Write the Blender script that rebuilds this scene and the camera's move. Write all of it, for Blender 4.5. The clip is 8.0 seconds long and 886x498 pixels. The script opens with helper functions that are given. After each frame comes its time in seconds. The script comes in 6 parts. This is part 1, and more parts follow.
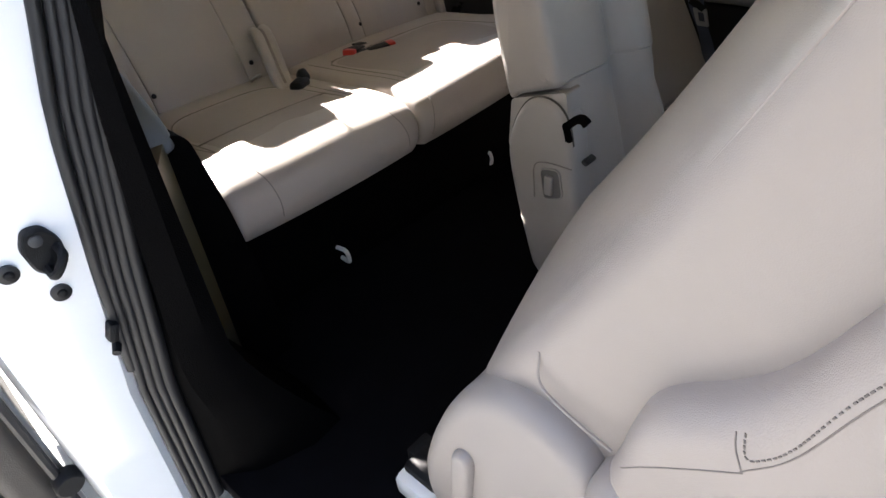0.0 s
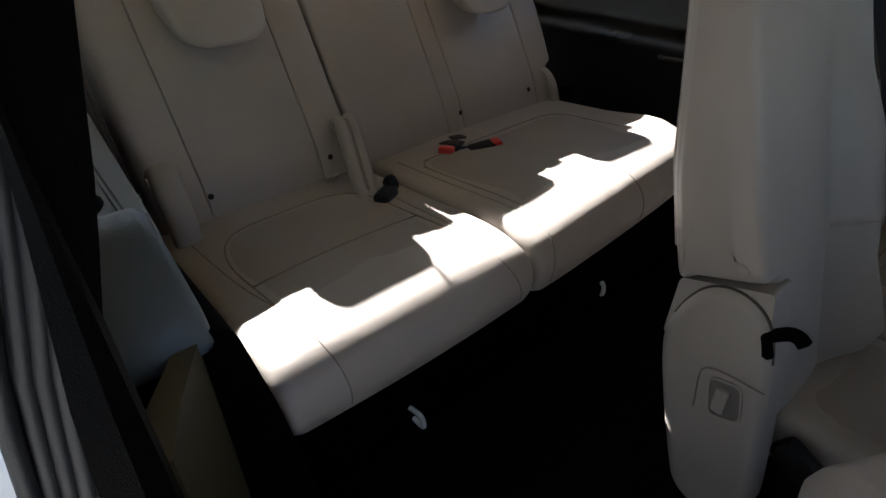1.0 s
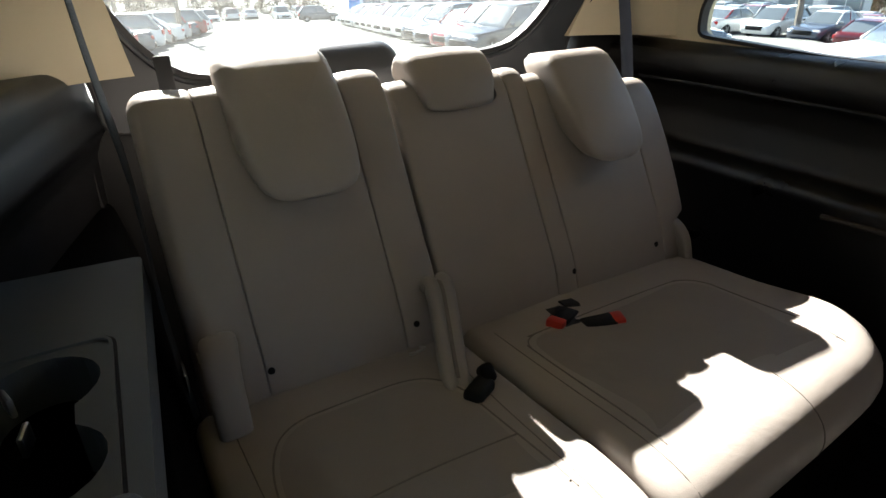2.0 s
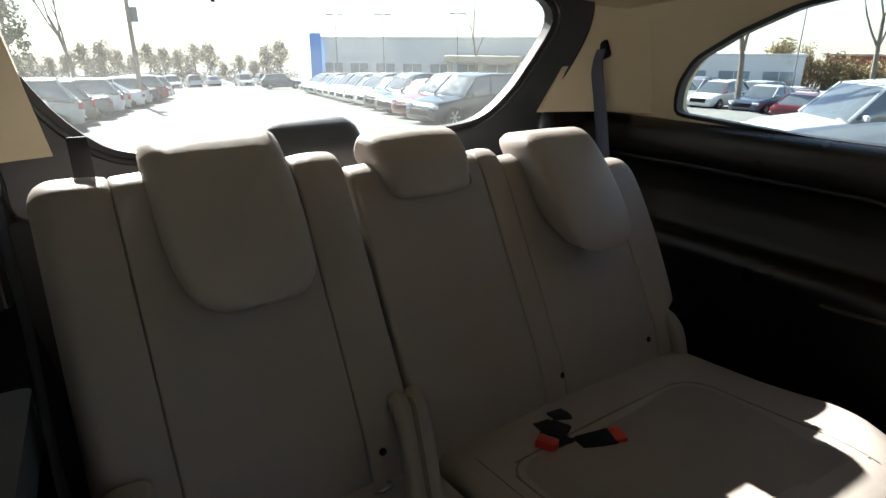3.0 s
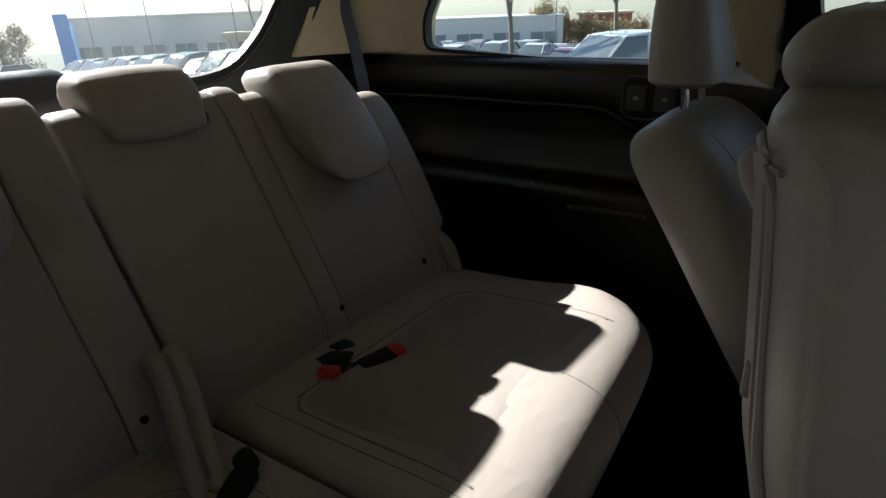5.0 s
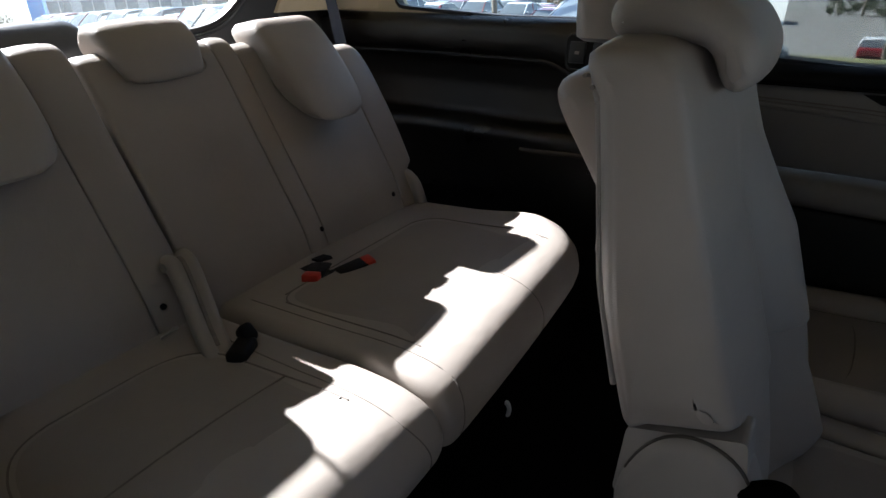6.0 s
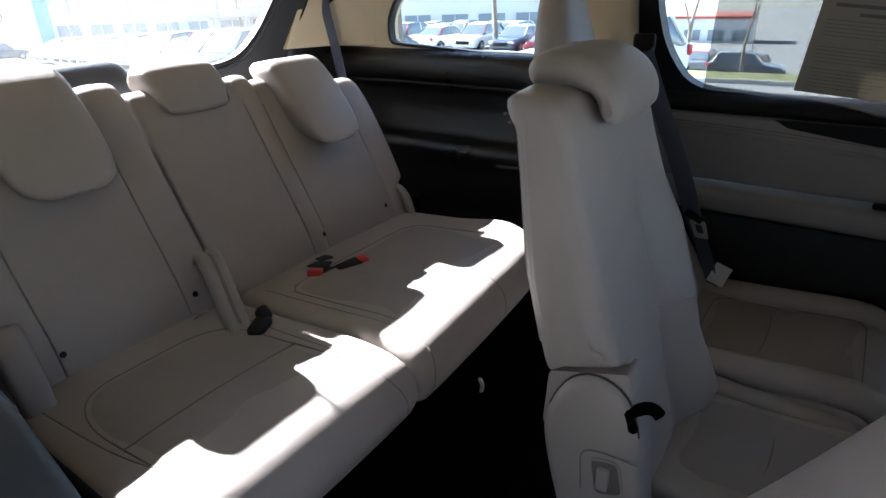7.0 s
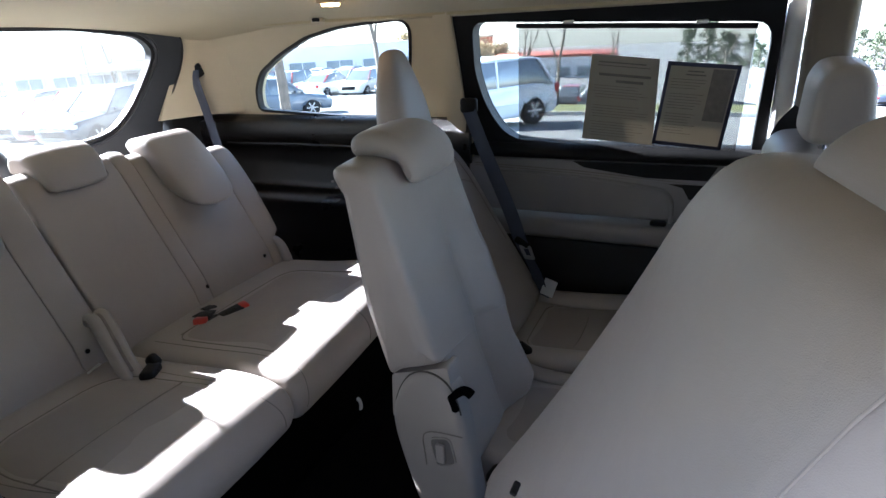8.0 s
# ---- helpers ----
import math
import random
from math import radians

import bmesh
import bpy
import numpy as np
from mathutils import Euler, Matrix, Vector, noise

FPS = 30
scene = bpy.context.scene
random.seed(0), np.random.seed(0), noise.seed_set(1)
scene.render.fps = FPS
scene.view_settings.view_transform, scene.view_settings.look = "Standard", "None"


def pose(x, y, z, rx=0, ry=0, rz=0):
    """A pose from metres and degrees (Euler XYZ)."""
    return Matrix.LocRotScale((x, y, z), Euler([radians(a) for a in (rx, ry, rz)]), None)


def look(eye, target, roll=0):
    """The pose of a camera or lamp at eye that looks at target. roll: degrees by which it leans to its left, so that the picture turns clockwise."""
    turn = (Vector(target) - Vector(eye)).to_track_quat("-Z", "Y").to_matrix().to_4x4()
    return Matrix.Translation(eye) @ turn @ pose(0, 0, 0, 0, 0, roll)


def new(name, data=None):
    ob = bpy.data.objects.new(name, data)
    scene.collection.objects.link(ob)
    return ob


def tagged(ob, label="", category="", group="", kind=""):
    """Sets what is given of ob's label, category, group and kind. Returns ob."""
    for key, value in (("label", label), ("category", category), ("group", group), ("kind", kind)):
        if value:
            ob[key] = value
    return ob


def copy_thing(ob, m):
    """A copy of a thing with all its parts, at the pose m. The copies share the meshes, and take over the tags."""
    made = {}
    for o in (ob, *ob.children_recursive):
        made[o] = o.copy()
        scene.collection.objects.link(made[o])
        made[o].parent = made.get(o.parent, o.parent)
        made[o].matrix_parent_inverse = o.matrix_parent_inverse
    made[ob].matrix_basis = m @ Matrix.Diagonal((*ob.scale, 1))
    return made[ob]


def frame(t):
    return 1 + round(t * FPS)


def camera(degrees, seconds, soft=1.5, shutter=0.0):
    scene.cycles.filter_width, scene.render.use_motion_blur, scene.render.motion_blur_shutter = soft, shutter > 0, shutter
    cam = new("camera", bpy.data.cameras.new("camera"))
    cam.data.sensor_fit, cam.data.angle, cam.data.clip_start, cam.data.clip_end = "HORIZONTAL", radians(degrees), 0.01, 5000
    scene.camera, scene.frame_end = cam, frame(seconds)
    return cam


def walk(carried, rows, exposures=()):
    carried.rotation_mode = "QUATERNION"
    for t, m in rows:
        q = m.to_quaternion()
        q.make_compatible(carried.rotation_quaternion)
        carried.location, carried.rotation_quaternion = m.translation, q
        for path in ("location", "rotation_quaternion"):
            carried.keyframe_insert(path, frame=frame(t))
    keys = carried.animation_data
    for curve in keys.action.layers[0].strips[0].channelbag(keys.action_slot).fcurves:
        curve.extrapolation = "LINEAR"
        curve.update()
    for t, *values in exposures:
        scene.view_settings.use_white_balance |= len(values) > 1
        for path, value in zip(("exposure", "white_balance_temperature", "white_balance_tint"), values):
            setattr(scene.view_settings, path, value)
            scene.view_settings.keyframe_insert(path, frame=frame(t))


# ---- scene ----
cam = camera(74, 8.0)
PATH = [
    (0, (-0.975, -1.477, 0.944), (0.150, -0.341, -0.258), -4.75),
    (0.5, (-0.934, -1.363, 0.987), (0.178, -0.188, -0.189), -3.72),
    (1, (-0.765, -1.107, 0.980), (0.276, 0.173, -0.120), -1.88),
    (1.5, (-0.679, -0.913, 0.988), (0.334, 0.473, -0.039), -0.96),
    (2, (-0.610, -0.839, 1.039), (0.292, 0.716, 0.163), -0.97),
    (2.2, (-0.580, -0.806, 1.046), (0.302, 0.791, 0.227), -1.27),
    (3.3, (-0.510, -0.667, 1.032), (0.680, 0.820, 0.421), 0.20),
    (3.5, (-0.482, -0.681, 1.015), (0.808, 0.742, 0.458), -0.40),
    (4, (-0.426, -0.698, 0.981), (1.042, 0.546, 0.436), -1.13),
    (4.5, (-0.443, -0.723, 0.978), (1.089, 0.390, 0.336), -1.39),
    (5, (-0.468, -0.760, 0.956), (1.004, 0.353, 0.185), -2.20),
    (5.2, (-0.471, -0.801, 0.957), (0.971, 0.312, 0.132), -2.66),
    (6.3, (-0.694, -0.982, 0.981), (0.775, 0.045, 0.095), -1.17),
    (6.5, (-0.724, -1.023, 0.993), (0.748, 0.016, 0.123), -1.28),
    (7, (-0.795, -1.114, 1.035), (0.684, -0.052, 0.207), -1.75),
    (7.5, (-0.856, -1.214, 1.076), (0.700, -0.220, 0.305), -2.56),
    (8, (-0.954, -1.348, 1.130), (0.731, -0.545, 0.411), -3.22),
]

EXPOSURES = [(0.0, 4.4, 6050, 14), (0.6, 3.75, 6000, 13), (1.0, 3.45, 5800, 11), (1.5, 3.25, 6000, 9), (2.2, 2.95, 6050, 9), (3.3, 2.35, 5900, 9), (4.5, 2.0, 5800, 8),
             (5.2, 1.95, 5800, 8), (6.3, 3.15, 5500, 13), (7.0, 3.7, 5400, 14), (8.0, 3.95, 5250, 14)]
walk(cam, [(t, look(e, g, r)) for t, e, g, r in PATH], EXPOSURES)
from mathutils.bvhtree import BVHTree

# ---- world, sun ----
SUN_EL, SUN_AZ = 33.3, 3.2     # degrees above the horizon; degrees from +Y towards +X
world = bpy.data.worlds.new("sky")
scene.world = world
world.use_nodes = True
wn = world.node_tree
sky = wn.nodes.new("ShaderNodeTexSky")
sky.sky_type, sky.sun_disc = "NISHITA", False
sky.sun_elevation, sky.sun_rotation = radians(SUN_EL), radians(SUN_AZ)
sky.air_density, sky.dust_density, sky.ozone_density = 1.0, 0.2, 3.0
hs_ = wn.nodes.new("ShaderNodeHueSaturation")
hs_.inputs["Saturation"].default_value = 0.68
wn.links.new(sky.outputs[0], hs_.inputs["Color"])
wn.links.new(hs_.outputs[0], wn.nodes["Background"].inputs[0])
wn.nodes["Background"].inputs[1].default_value = 0.055
sun = new("sun", bpy.data.lights.new("sun", "SUN"))
sun.data.energy, sun.data.angle, sun.data.color = 5.0, radians(0.55), (1.0, 0.92, 0.79)
sv = Vector((math.sin(radians(SUN_AZ)) * math.cos(radians(SUN_EL)), math.cos(radians(SUN_AZ)) * math.cos(radians(SUN_EL)), math.sin(radians(SUN_EL))))
sun.matrix_basis = look(sv * 30, (0, 0, 0))


# ---- materials ----
def mat(name, color, rough=0.5, metal=0.0, grain=0.0, grain_scale=400.0, vary=0.12, vary_scale=6.0, kind="noise",
        trans=0.0, spec=0.5, coat=0.0, sheen=0.0, emit=0.0, random_tone=0.0, crumple=0.0):
    """A surface with two scales of variation: broad tone drift and wear, and a fine relief."""
    m = bpy.data.materials.new(name)
    m.use_nodes = True
    nt = m.node_tree
    b = nt.nodes["Principled BSDF"]
    b.inputs["Roughness"].default_value, b.inputs["Metallic"].default_value = rough, metal
    b.inputs["Transmission Weight"].default_value = trans
    b.inputs["Specular IOR Level"].default_value = spec
    b.inputs["Coat Weight"].default_value = coat
    b.inputs["Sheen Weight"].default_value = sheen
    tc = nt.nodes.new("ShaderNodeTexCoord")
    n = nt.nodes.new("ShaderNodeTexNoise")
    n.inputs["Scale"].default_value, n.inputs["Detail"].default_value = vary_scale, 6.0
    nt.links.new(tc.outputs["Object"], n.inputs["Vector"])
    r = nt.nodes.new("ShaderNodeMapRange")
    r.inputs["From Min"].default_value, r.inputs["From Max"].default_value = 0.25, 0.75
    r.inputs["To Min"].default_value, r.inputs["To Max"].default_value = 1 - vary, 1 + vary
    nt.links.new(n.outputs["Fac"], r.inputs["Value"])
    mul = nt.nodes.new("ShaderNodeMix")
    mul.data_type, mul.blend_type = "RGBA", "MULTIPLY"
    mul.inputs["Factor"].default_value = 1.0
    mul.inputs["A"].default_value = (*color, 1)
    nt.links.new(r.outputs[0], mul.inputs["B"])
    nt.links.new(mul.outputs["Result"], b.inputs["Base Color"])
    if random_tone:
        oi = nt.nodes.new("ShaderNodeObjectInfo")
        rr = nt.nodes.new("ShaderNodeMapRange")
        rr.inputs["To Min"].default_value, rr.inputs["To Max"].default_value = 1 - random_tone, 1 + random_tone
        nt.links.new(oi.outputs["Random"], rr.inputs["Value"])
        m2 = nt.nodes.new("ShaderNodeMix")
        m2.data_type, m2.blend_type = "RGBA", "MULTIPLY"
        m2.inputs["Factor"].default_value = 1.0
        nt.links.new(mul.outputs["Result"], m2.inputs["A"])
        nt.links.new(rr.outputs[0], m2.inputs["B"])
        nt.links.new(m2.outputs["Result"], b.inputs["Base Color"])
    rv = nt.nodes.new("ShaderNodeMapRange")
    rv.inputs["To Min"].default_value, rv.inputs["To Max"].default_value = max(rough - 0.08, 0.02), min(rough + 0.08, 1)
    nt.links.new(n.outputs["Fac"], rv.inputs["Value"])
    nt.links.new(rv.outputs[0], b.inputs["Roughness"])
    if grain:
        g = nt.nodes.new("ShaderNodeTexVoronoi" if kind == "voronoi" else "ShaderNodeTexNoise")
        g.inputs["Scale"].default_value = grain_scale
        if kind == "noise":
            g.inputs["Detail"].default_value = 3.0
        nt.links.new(tc.outputs["Object"], g.inputs["Vector"])
        bp = nt.nodes.new("ShaderNodeBump")
        bp.inputs["Strength"].default_value, bp.inputs["Distance"].default_value = grain, 0.002
        nt.links.new(g.outputs["Distance" if kind == "voronoi" else "Fac"], bp.inputs["Height"])
        nt.links.new(bp.outputs["Normal"], b.inputs["Normal"])
        if crumple:
            cn = nt.nodes.new("ShaderNodeTexNoise")
            cn.inputs["Scale"].default_value, cn.inputs["Detail"].default_value, cn.inputs["Distortion"].default_value = 16.0, 4.0, 0.6
            nt.links.new(tc.outputs["Object"], cn.inputs["Vector"])
            b2 = nt.nodes.new("ShaderNodeBump")
            b2.inputs["Strength"].default_value, b2.inputs["Distance"].default_value = crumple, 0.012
            nt.links.new(cn.outputs["Fac"], b2.inputs["Height"])
            nt.links.new(b2.outputs["Normal"], bp.inputs["Normal"])
    if emit:
        b.inputs["Emission Color"].default_value, b.inputs["Emission Strength"].default_value = (*color, 1), emit
    return m


LEATHER = mat("leather", (0.335, 0.298, 0.270), 0.45, grain=0.14, grain_scale=800, kind="voronoi", vary=0.07, vary_scale=5, crumple=0.15)
PERFORATED = mat("perforated_leather", (0.282, 0.250, 0.226), 0.55, grain=0.3, grain_scale=700, kind="voronoi", vary=0.10, vary_scale=7, crumple=0.22)
SEAM = mat("seam_thread", (0.19, 0.168, 0.152), 0.7, vary=0.2, vary_scale=90)
PLASTIC_GREY = mat("grey_plastic", (0.32, 0.29, 0.268), 0.5, grain=0.2, grain_scale=900, vary=0.05)
# grey plastic darkened to paint the shade inside the release recess
RECESS_SHADE = mat("recess_shade_plastic", (0.13, 0.118, 0.112), 0.6, grain=0.2, grain_scale=900, vary=0.1)
HEADLINER = mat("headliner", (0.46, 0.385, 0.225), 0.9, grain=0.4, grain_scale=700, vary=0.05, sheen=0.2)
PILLAR_BEIGE = mat("pillar_trim", (0.56, 0.485, 0.335), 0.6, grain=0.25, grain_scale=900, vary=0.05)
BLACK = mat("black_plastic", (0.007, 0.007, 0.0075), 0.5, spec=0.2, grain=0.3, grain_scale=800, kind="voronoi", vary=0.25)
BLACK_SOFT = mat("black_trim", (0.006, 0.0058, 0.0058), 0.38, spec=0.4, grain=0.35, grain_scale=600, kind="voronoi", vary=0.25)
TRIM_SIDE = mat("side_trim", (0.004, 0.0038, 0.0038), 0.30, spec=0.75, grain=0.35, grain_scale=600, kind="voronoi", vary=0.3, vary_scale=9)
OLIVE = mat("olive_trim", (0.065, 0.055, 0.028), 0.38, spec=0.5, vary=0.15)
# pillar trim for the shaded middle pillar, the shade mixed into the colour
PILLAR_SHADED = mat("shaded_pillar", (0.16, 0.135, 0.10), 0.6, grain=0.25, grain_scale=900, vary=0.08)
BROWN_TRIM = mat("brown_trim", (0.050, 0.042, 0.034), 0.55, grain=0.25, grain_scale=600, kind="voronoi", vary=0.15)
# black plastic; the blue-grey sheen of the door light is in its base colour
CONSOLE_SHEEN = mat("console_sheen_plastic", (0.070, 0.084, 0.097), 0.36, spec=0.6, grain=0.25, grain_scale=700, kind="voronoi", vary=0.2)
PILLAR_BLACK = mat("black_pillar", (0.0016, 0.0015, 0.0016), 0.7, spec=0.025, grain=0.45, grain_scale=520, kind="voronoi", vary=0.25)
# carpet far darker than its own tone: the floor's shade is in the colour
CARPET_SHADED = mat("shaded_carpet", (0.0035, 0.0033, 0.0040), 0.97, spec=0.04, grain=0.9, grain_scale=1300, vary=0.35, vary_scale=18)
GREY_TRIM = mat("tailgate_trim", (0.030, 0.033, 0.037), 0.34, grain=0.3, grain_scale=800, vary=0.15)
WEBBING = mat("belt_webbing", (0.075, 0.09, 0.135), 0.75, grain=0.6, grain_scale=1500, vary=0.15)
WEB_DARK = mat("dark_webbing", (0.015, 0.015, 0.018), 0.75, grain=0.6, grain_scale=1500, vary=0.2)
RED = mat("red_button", (0.55, 0.035, 0.018), 0.35, vary=0.1)
CHROME = mat("chrome", (0.75, 0.76, 0.78), 0.12, metal=1.0, vary=0.05)
STEEL = mat("steel", (0.5, 0.5, 0.5), 0.3, metal=1.0, vary=0.1)
WHITE_PAINT = mat("white_paint", (0.78, 0.79, 0.78), 0.25, vary=0.03, coat=0.6)
WHITE_PLASTIC = mat("white_plastic", (0.75, 0.74, 0.70), 0.4, vary=0.05)
RUBBER = mat("rubber_seal", (0.011, 0.0105, 0.0108), 0.5, grain=0.2, grain_scale=500, vary=0.2)
DOOR_VINYL = mat("door_vinyl", (0.27, 0.26, 0.255), 0.5, grain=0.35, grain_scale=520, kind="voronoi", vary=0.06)
PAPER = mat("paper", (0.36, 0.33, 0.275), 0.8, vary=0.06, vary_scale=14)
PRINT = mat("print_ink", (0.19, 0.172, 0.15), 0.8, vary=0.2, vary_scale=60)
NAVY = mat("navy_print", (0.02, 0.025, 0.06), 0.6, vary=0.2)
nt = PAPER.node_tree
tl = nt.nodes.new("ShaderNodeBsdfTranslucent")
tl.inputs[0].default_value = (0.46, 0.41, 0.33, 1)
ms_ = nt.nodes.new("ShaderNodeMixShader")
ms_.inputs[0].default_value = 0.55
nt.links.new(nt.nodes["Principled BSDF"].outputs[0], ms_.inputs[1])
nt.links.new(tl.outputs[0], ms_.inputs[2])
nt.links.new(ms_.outputs[0], nt.nodes["Material Output"].inputs[0])
TAG = mat("white_tag", (0.75, 0.76, 0.78), 0.6, vary=0.04)


def glass(name, color, shade, dust=0.0):
    """Thin tinted pane: clear body with a glossy skin and a thin uneven film of dust."""
    m = bpy.data.materials.new(name)
    m.use_nodes = True
    nt = m.node_tree
    out = nt.nodes["Material Output"]
    nt.nodes.remove(nt.nodes["Principled BSDF"])
    t = nt.nodes.new("ShaderNodeBsdfTransparent")
    t.inputs[0].default_value = (*[c * shade for c in color], 1)
    g = nt.nodes.new("ShaderNodeBsdfGlossy")
    g.inputs["Roughness"].default_value = 0.02
    f = nt.nodes.new("ShaderNodeFresnel")
    f.inputs["IOR"].default_value = 1.3
    mx = nt.nodes.new("ShaderNodeMixShader")
    nt.links.new(f.outputs[0], mx.inputs[0])
    nt.links.new(t.outputs[0], mx.inputs[1])
    nt.links.new(g.outputs[0], mx.inputs[2])
    skin = mx.outputs[0]
    if dust:
        film = nt.nodes.new("ShaderNodeBsdfTranslucent")
        film.inputs[0].default_value = (0.80, 0.79, 0.76, 1)
        noise = nt.nodes.new("ShaderNodeTexNoise")
        noise.inputs["Scale"].default_value, noise.inputs["Detail"].default_value = 9.0, 6.0
        co = nt.nodes.new("ShaderNodeTexCoord")
        nt.links.new(co.outputs["Object"], noise.inputs["Vector"])
        rng = nt.nodes.new("ShaderNodeMapRange")
        rng.inputs["From Min"].default_value, rng.inputs["From Max"].default_value = 0.3, 0.7
        rng.inputs["To Min"].default_value, rng.inputs["To Max"].default_value = dust * 0.7, dust * 1.3
        nt.links.new(noise.outputs[0], rng.inputs["Value"])
        mf = nt.nodes.new("ShaderNodeMixShader")
        nt.links.new(rng.outputs[0], mf.inputs[0])
        nt.links.new(skin, mf.inputs[1])
        nt.links.new(film.outputs[0], mf.inputs[2])
        skin = mf.outputs[0]
    nt.links.new(skin, out.inputs[0])
    return m


GLASS = glass("window_glass", (0.96, 1.0, 0.98), 0.82)
GLASS_DUSTY = glass("dusty_rear_glass", (0.96, 1.0, 0.98), 0.76, 0.017)


# ---- builders ----
WORLD_OF = {}


def thing(name, at, label, category, group="", kind=""):
    """An Empty at the base of a thing."""
    e = new(name)
    e.empty_display_size = 0.05
    e.matrix_basis = Matrix.Translation(at)
    WORLD_OF[e.name] = Matrix.Translation(at)
    return tagged(e, label, category, group, kind)


def mesh_of(name, bm, material, smooth=True):
    me = bpy.data.meshes.new(name)
    bmesh.ops.recalc_face_normals(bm, faces=bm.faces)
    bm.to_mesh(me)
    bm.free()
    me.materials.append(material)
    if smooth:
        me.shade_smooth()
        me.set_sharp_from_angle(angle=radians(42))
    return me


def part(name, bm, material, parent=None, label="", smooth=True):
    ob = new(name, mesh_of(name, bm, material, smooth))
    if parent is not None:
        ob.parent = parent
        ob.matrix_parent_inverse = WORLD_OF.get(parent.name, Matrix()).inverted()
    if label:
        tagged(ob, label)
    return ob


def whole(name, bm, material, label, category, group="", kind="", smooth=True):
    return tagged(part(name, bm, material, None, "", smooth), label, category, group, kind)


def rounded(poly, rad, n=4):
    """A closed 2D polygon with its corners rounded; rad: one radius, or one a corner."""
    out = []
    k = len(poly)
    for i, p in enumerate(poly):
        p = Vector(p)
        a, b = Vector(poly[i - 1]), Vector(poly[(i + 1) % k])
        r = rad[i] if isinstance(rad, (list, tuple)) else rad
        ra, rb = min(r, (a - p).length * 0.48), min(r, (b - p).length * 0.48)
        s, e = p + (a - p).normalized() * ra, p + (b - p).normalized() * rb
        for j in range(n + 1):
            t = j / n
            out.append((1 - t) ** 2 * s + 2 * t * (1 - t) * p + t * t * e)
    return [(v[0], v[1]) for v in out]


def resample(poly, n):
    """A closed 2D polygon as n points at even steps along its outline."""
    pts = [Vector(p) for p in poly]
    pts.append(pts[0])
    acc = [0.0]
    for a, b in zip(pts, pts[1:]):
        acc.append(acc[-1] + (b - a).length)
    out, j = [], 0
    for i in range(n):
        d = acc[-1] * i / n
        while acc[j + 1] < d:
            j += 1
        seg = acc[j + 1] - acc[j]
        out.append(pts[j].lerp(pts[j + 1], (d - acc[j]) / seg if seg > 1e-9 else 0))
    return [(v[0], v[1]) for v in out]


def loft(rings, cap=True, closed=True):
    """Rings of 3D points, all of one count, joined into a skin."""
    bm = bmesh.new()
    rows = [[bm.verts.new(p) for p in ring] for ring in rings]
    n = len(rings[0])
    for a, b in zip(rows, rows[1:]):
        for i in range(n if closed else n - 1):
            j = (i + 1) % n
            bm.faces.new((a[i], a[j], b[j], b[i]))
    if cap and closed:
        bm.faces.new(rows[0])
        bm.faces.new(rows[-1])
    return bm


def inset2(poly, d):
    """A closed 2D polygon drawn in by d towards its inside."""
    k = len(poly)
    area = sum(poly[i - 1][0] * poly[i][1] - poly[i][0] * poly[i - 1][1] for i in range(k))
    s = 1 if area > 0 else -1
    out = []
    for i in range(k):
        a, b = Vector(poly[i - 2 if i else k - 2]) if False else Vector(poly[i - 1]), Vector(poly[(i + 1) % k])
        t = (b - a)
        t = t.normalized() if t.length > 1e-9 else Vector((1, 0))
        nrm = Vector((-t.y, t.x)) * s
        p = Vector(poly[i]) + nrm * d
        out.append((p.x, p.y))
    return out


def drawn_in(poly, d):
    """inset2 in small steps, eased so that tight corners do not cross."""
    n = max(1, int(math.ceil(abs(d) / 0.006)))
    out = poly
    for _ in range(n):
        out = inset2(out, d / n)
        k = len(out)
        out = [(0.25 * out[i - 1][0] + 0.5 * out[i][0] + 0.25 * out[(i + 1) % k][0], 0.25 * out[i - 1][1] + 0.5 * out[i][1] + 0.25 * out[(i + 1) % k][1]) for i in range(k)]
    return out


def slab(prof, x0, x1, r=0.02, steps=5, bulge=0.0, mid=7, place=None, n=96, dome=0.0):
    """A (y, z) outline run along x from x0 to x1, with ends rounded by r (one, or one an end) and faces that swell by bulge."""
    prof = resample(prof, n)
    r0, r1 = r if isinstance(r, tuple) else (r, r)
    turn = [math.pi / 2 * i / steps for i in range(steps + 1)]
    left = [(x0 + r0 * (1 - math.cos(a)), r0 * (1 - math.sin(a))) for a in turn]
    right = [(x1 - r1 * (1 - math.cos(a)), r1 * (1 - math.sin(a))) for a in reversed(turn)]
    if dome:
        left = [(x0 - dome, r0 + 0.020), (x0 - dome * 0.75, r0 + 0.012), (x0 - dome * 0.35, r0 + 0.005)] + left
    core = [(x0 + r0 + (x1 - x0 - r0 - r1) * i / mid, 0.0) for i in range(1, mid)]
    rings = []
    for x, d in left + core + right:
        u = 2 * (x - x0) / (x1 - x0) - 1
        ring = drawn_in(prof, d) if d > 1e-6 else prof
        if bulge:
            ring = inset2(ring, -bulge * (1 - u * u))
        rings.append([(x, y, z) for y, z in ring])
    if place:
        rings = [[place(Vector(p)) for p in ring] for ring in rings]
    bm = loft(rings)
    bmesh.ops.triangulate(bm, faces=[f for f in bm.faces if len(f.verts) > 4], ngon_method="EAR_CLIP")
    return bm


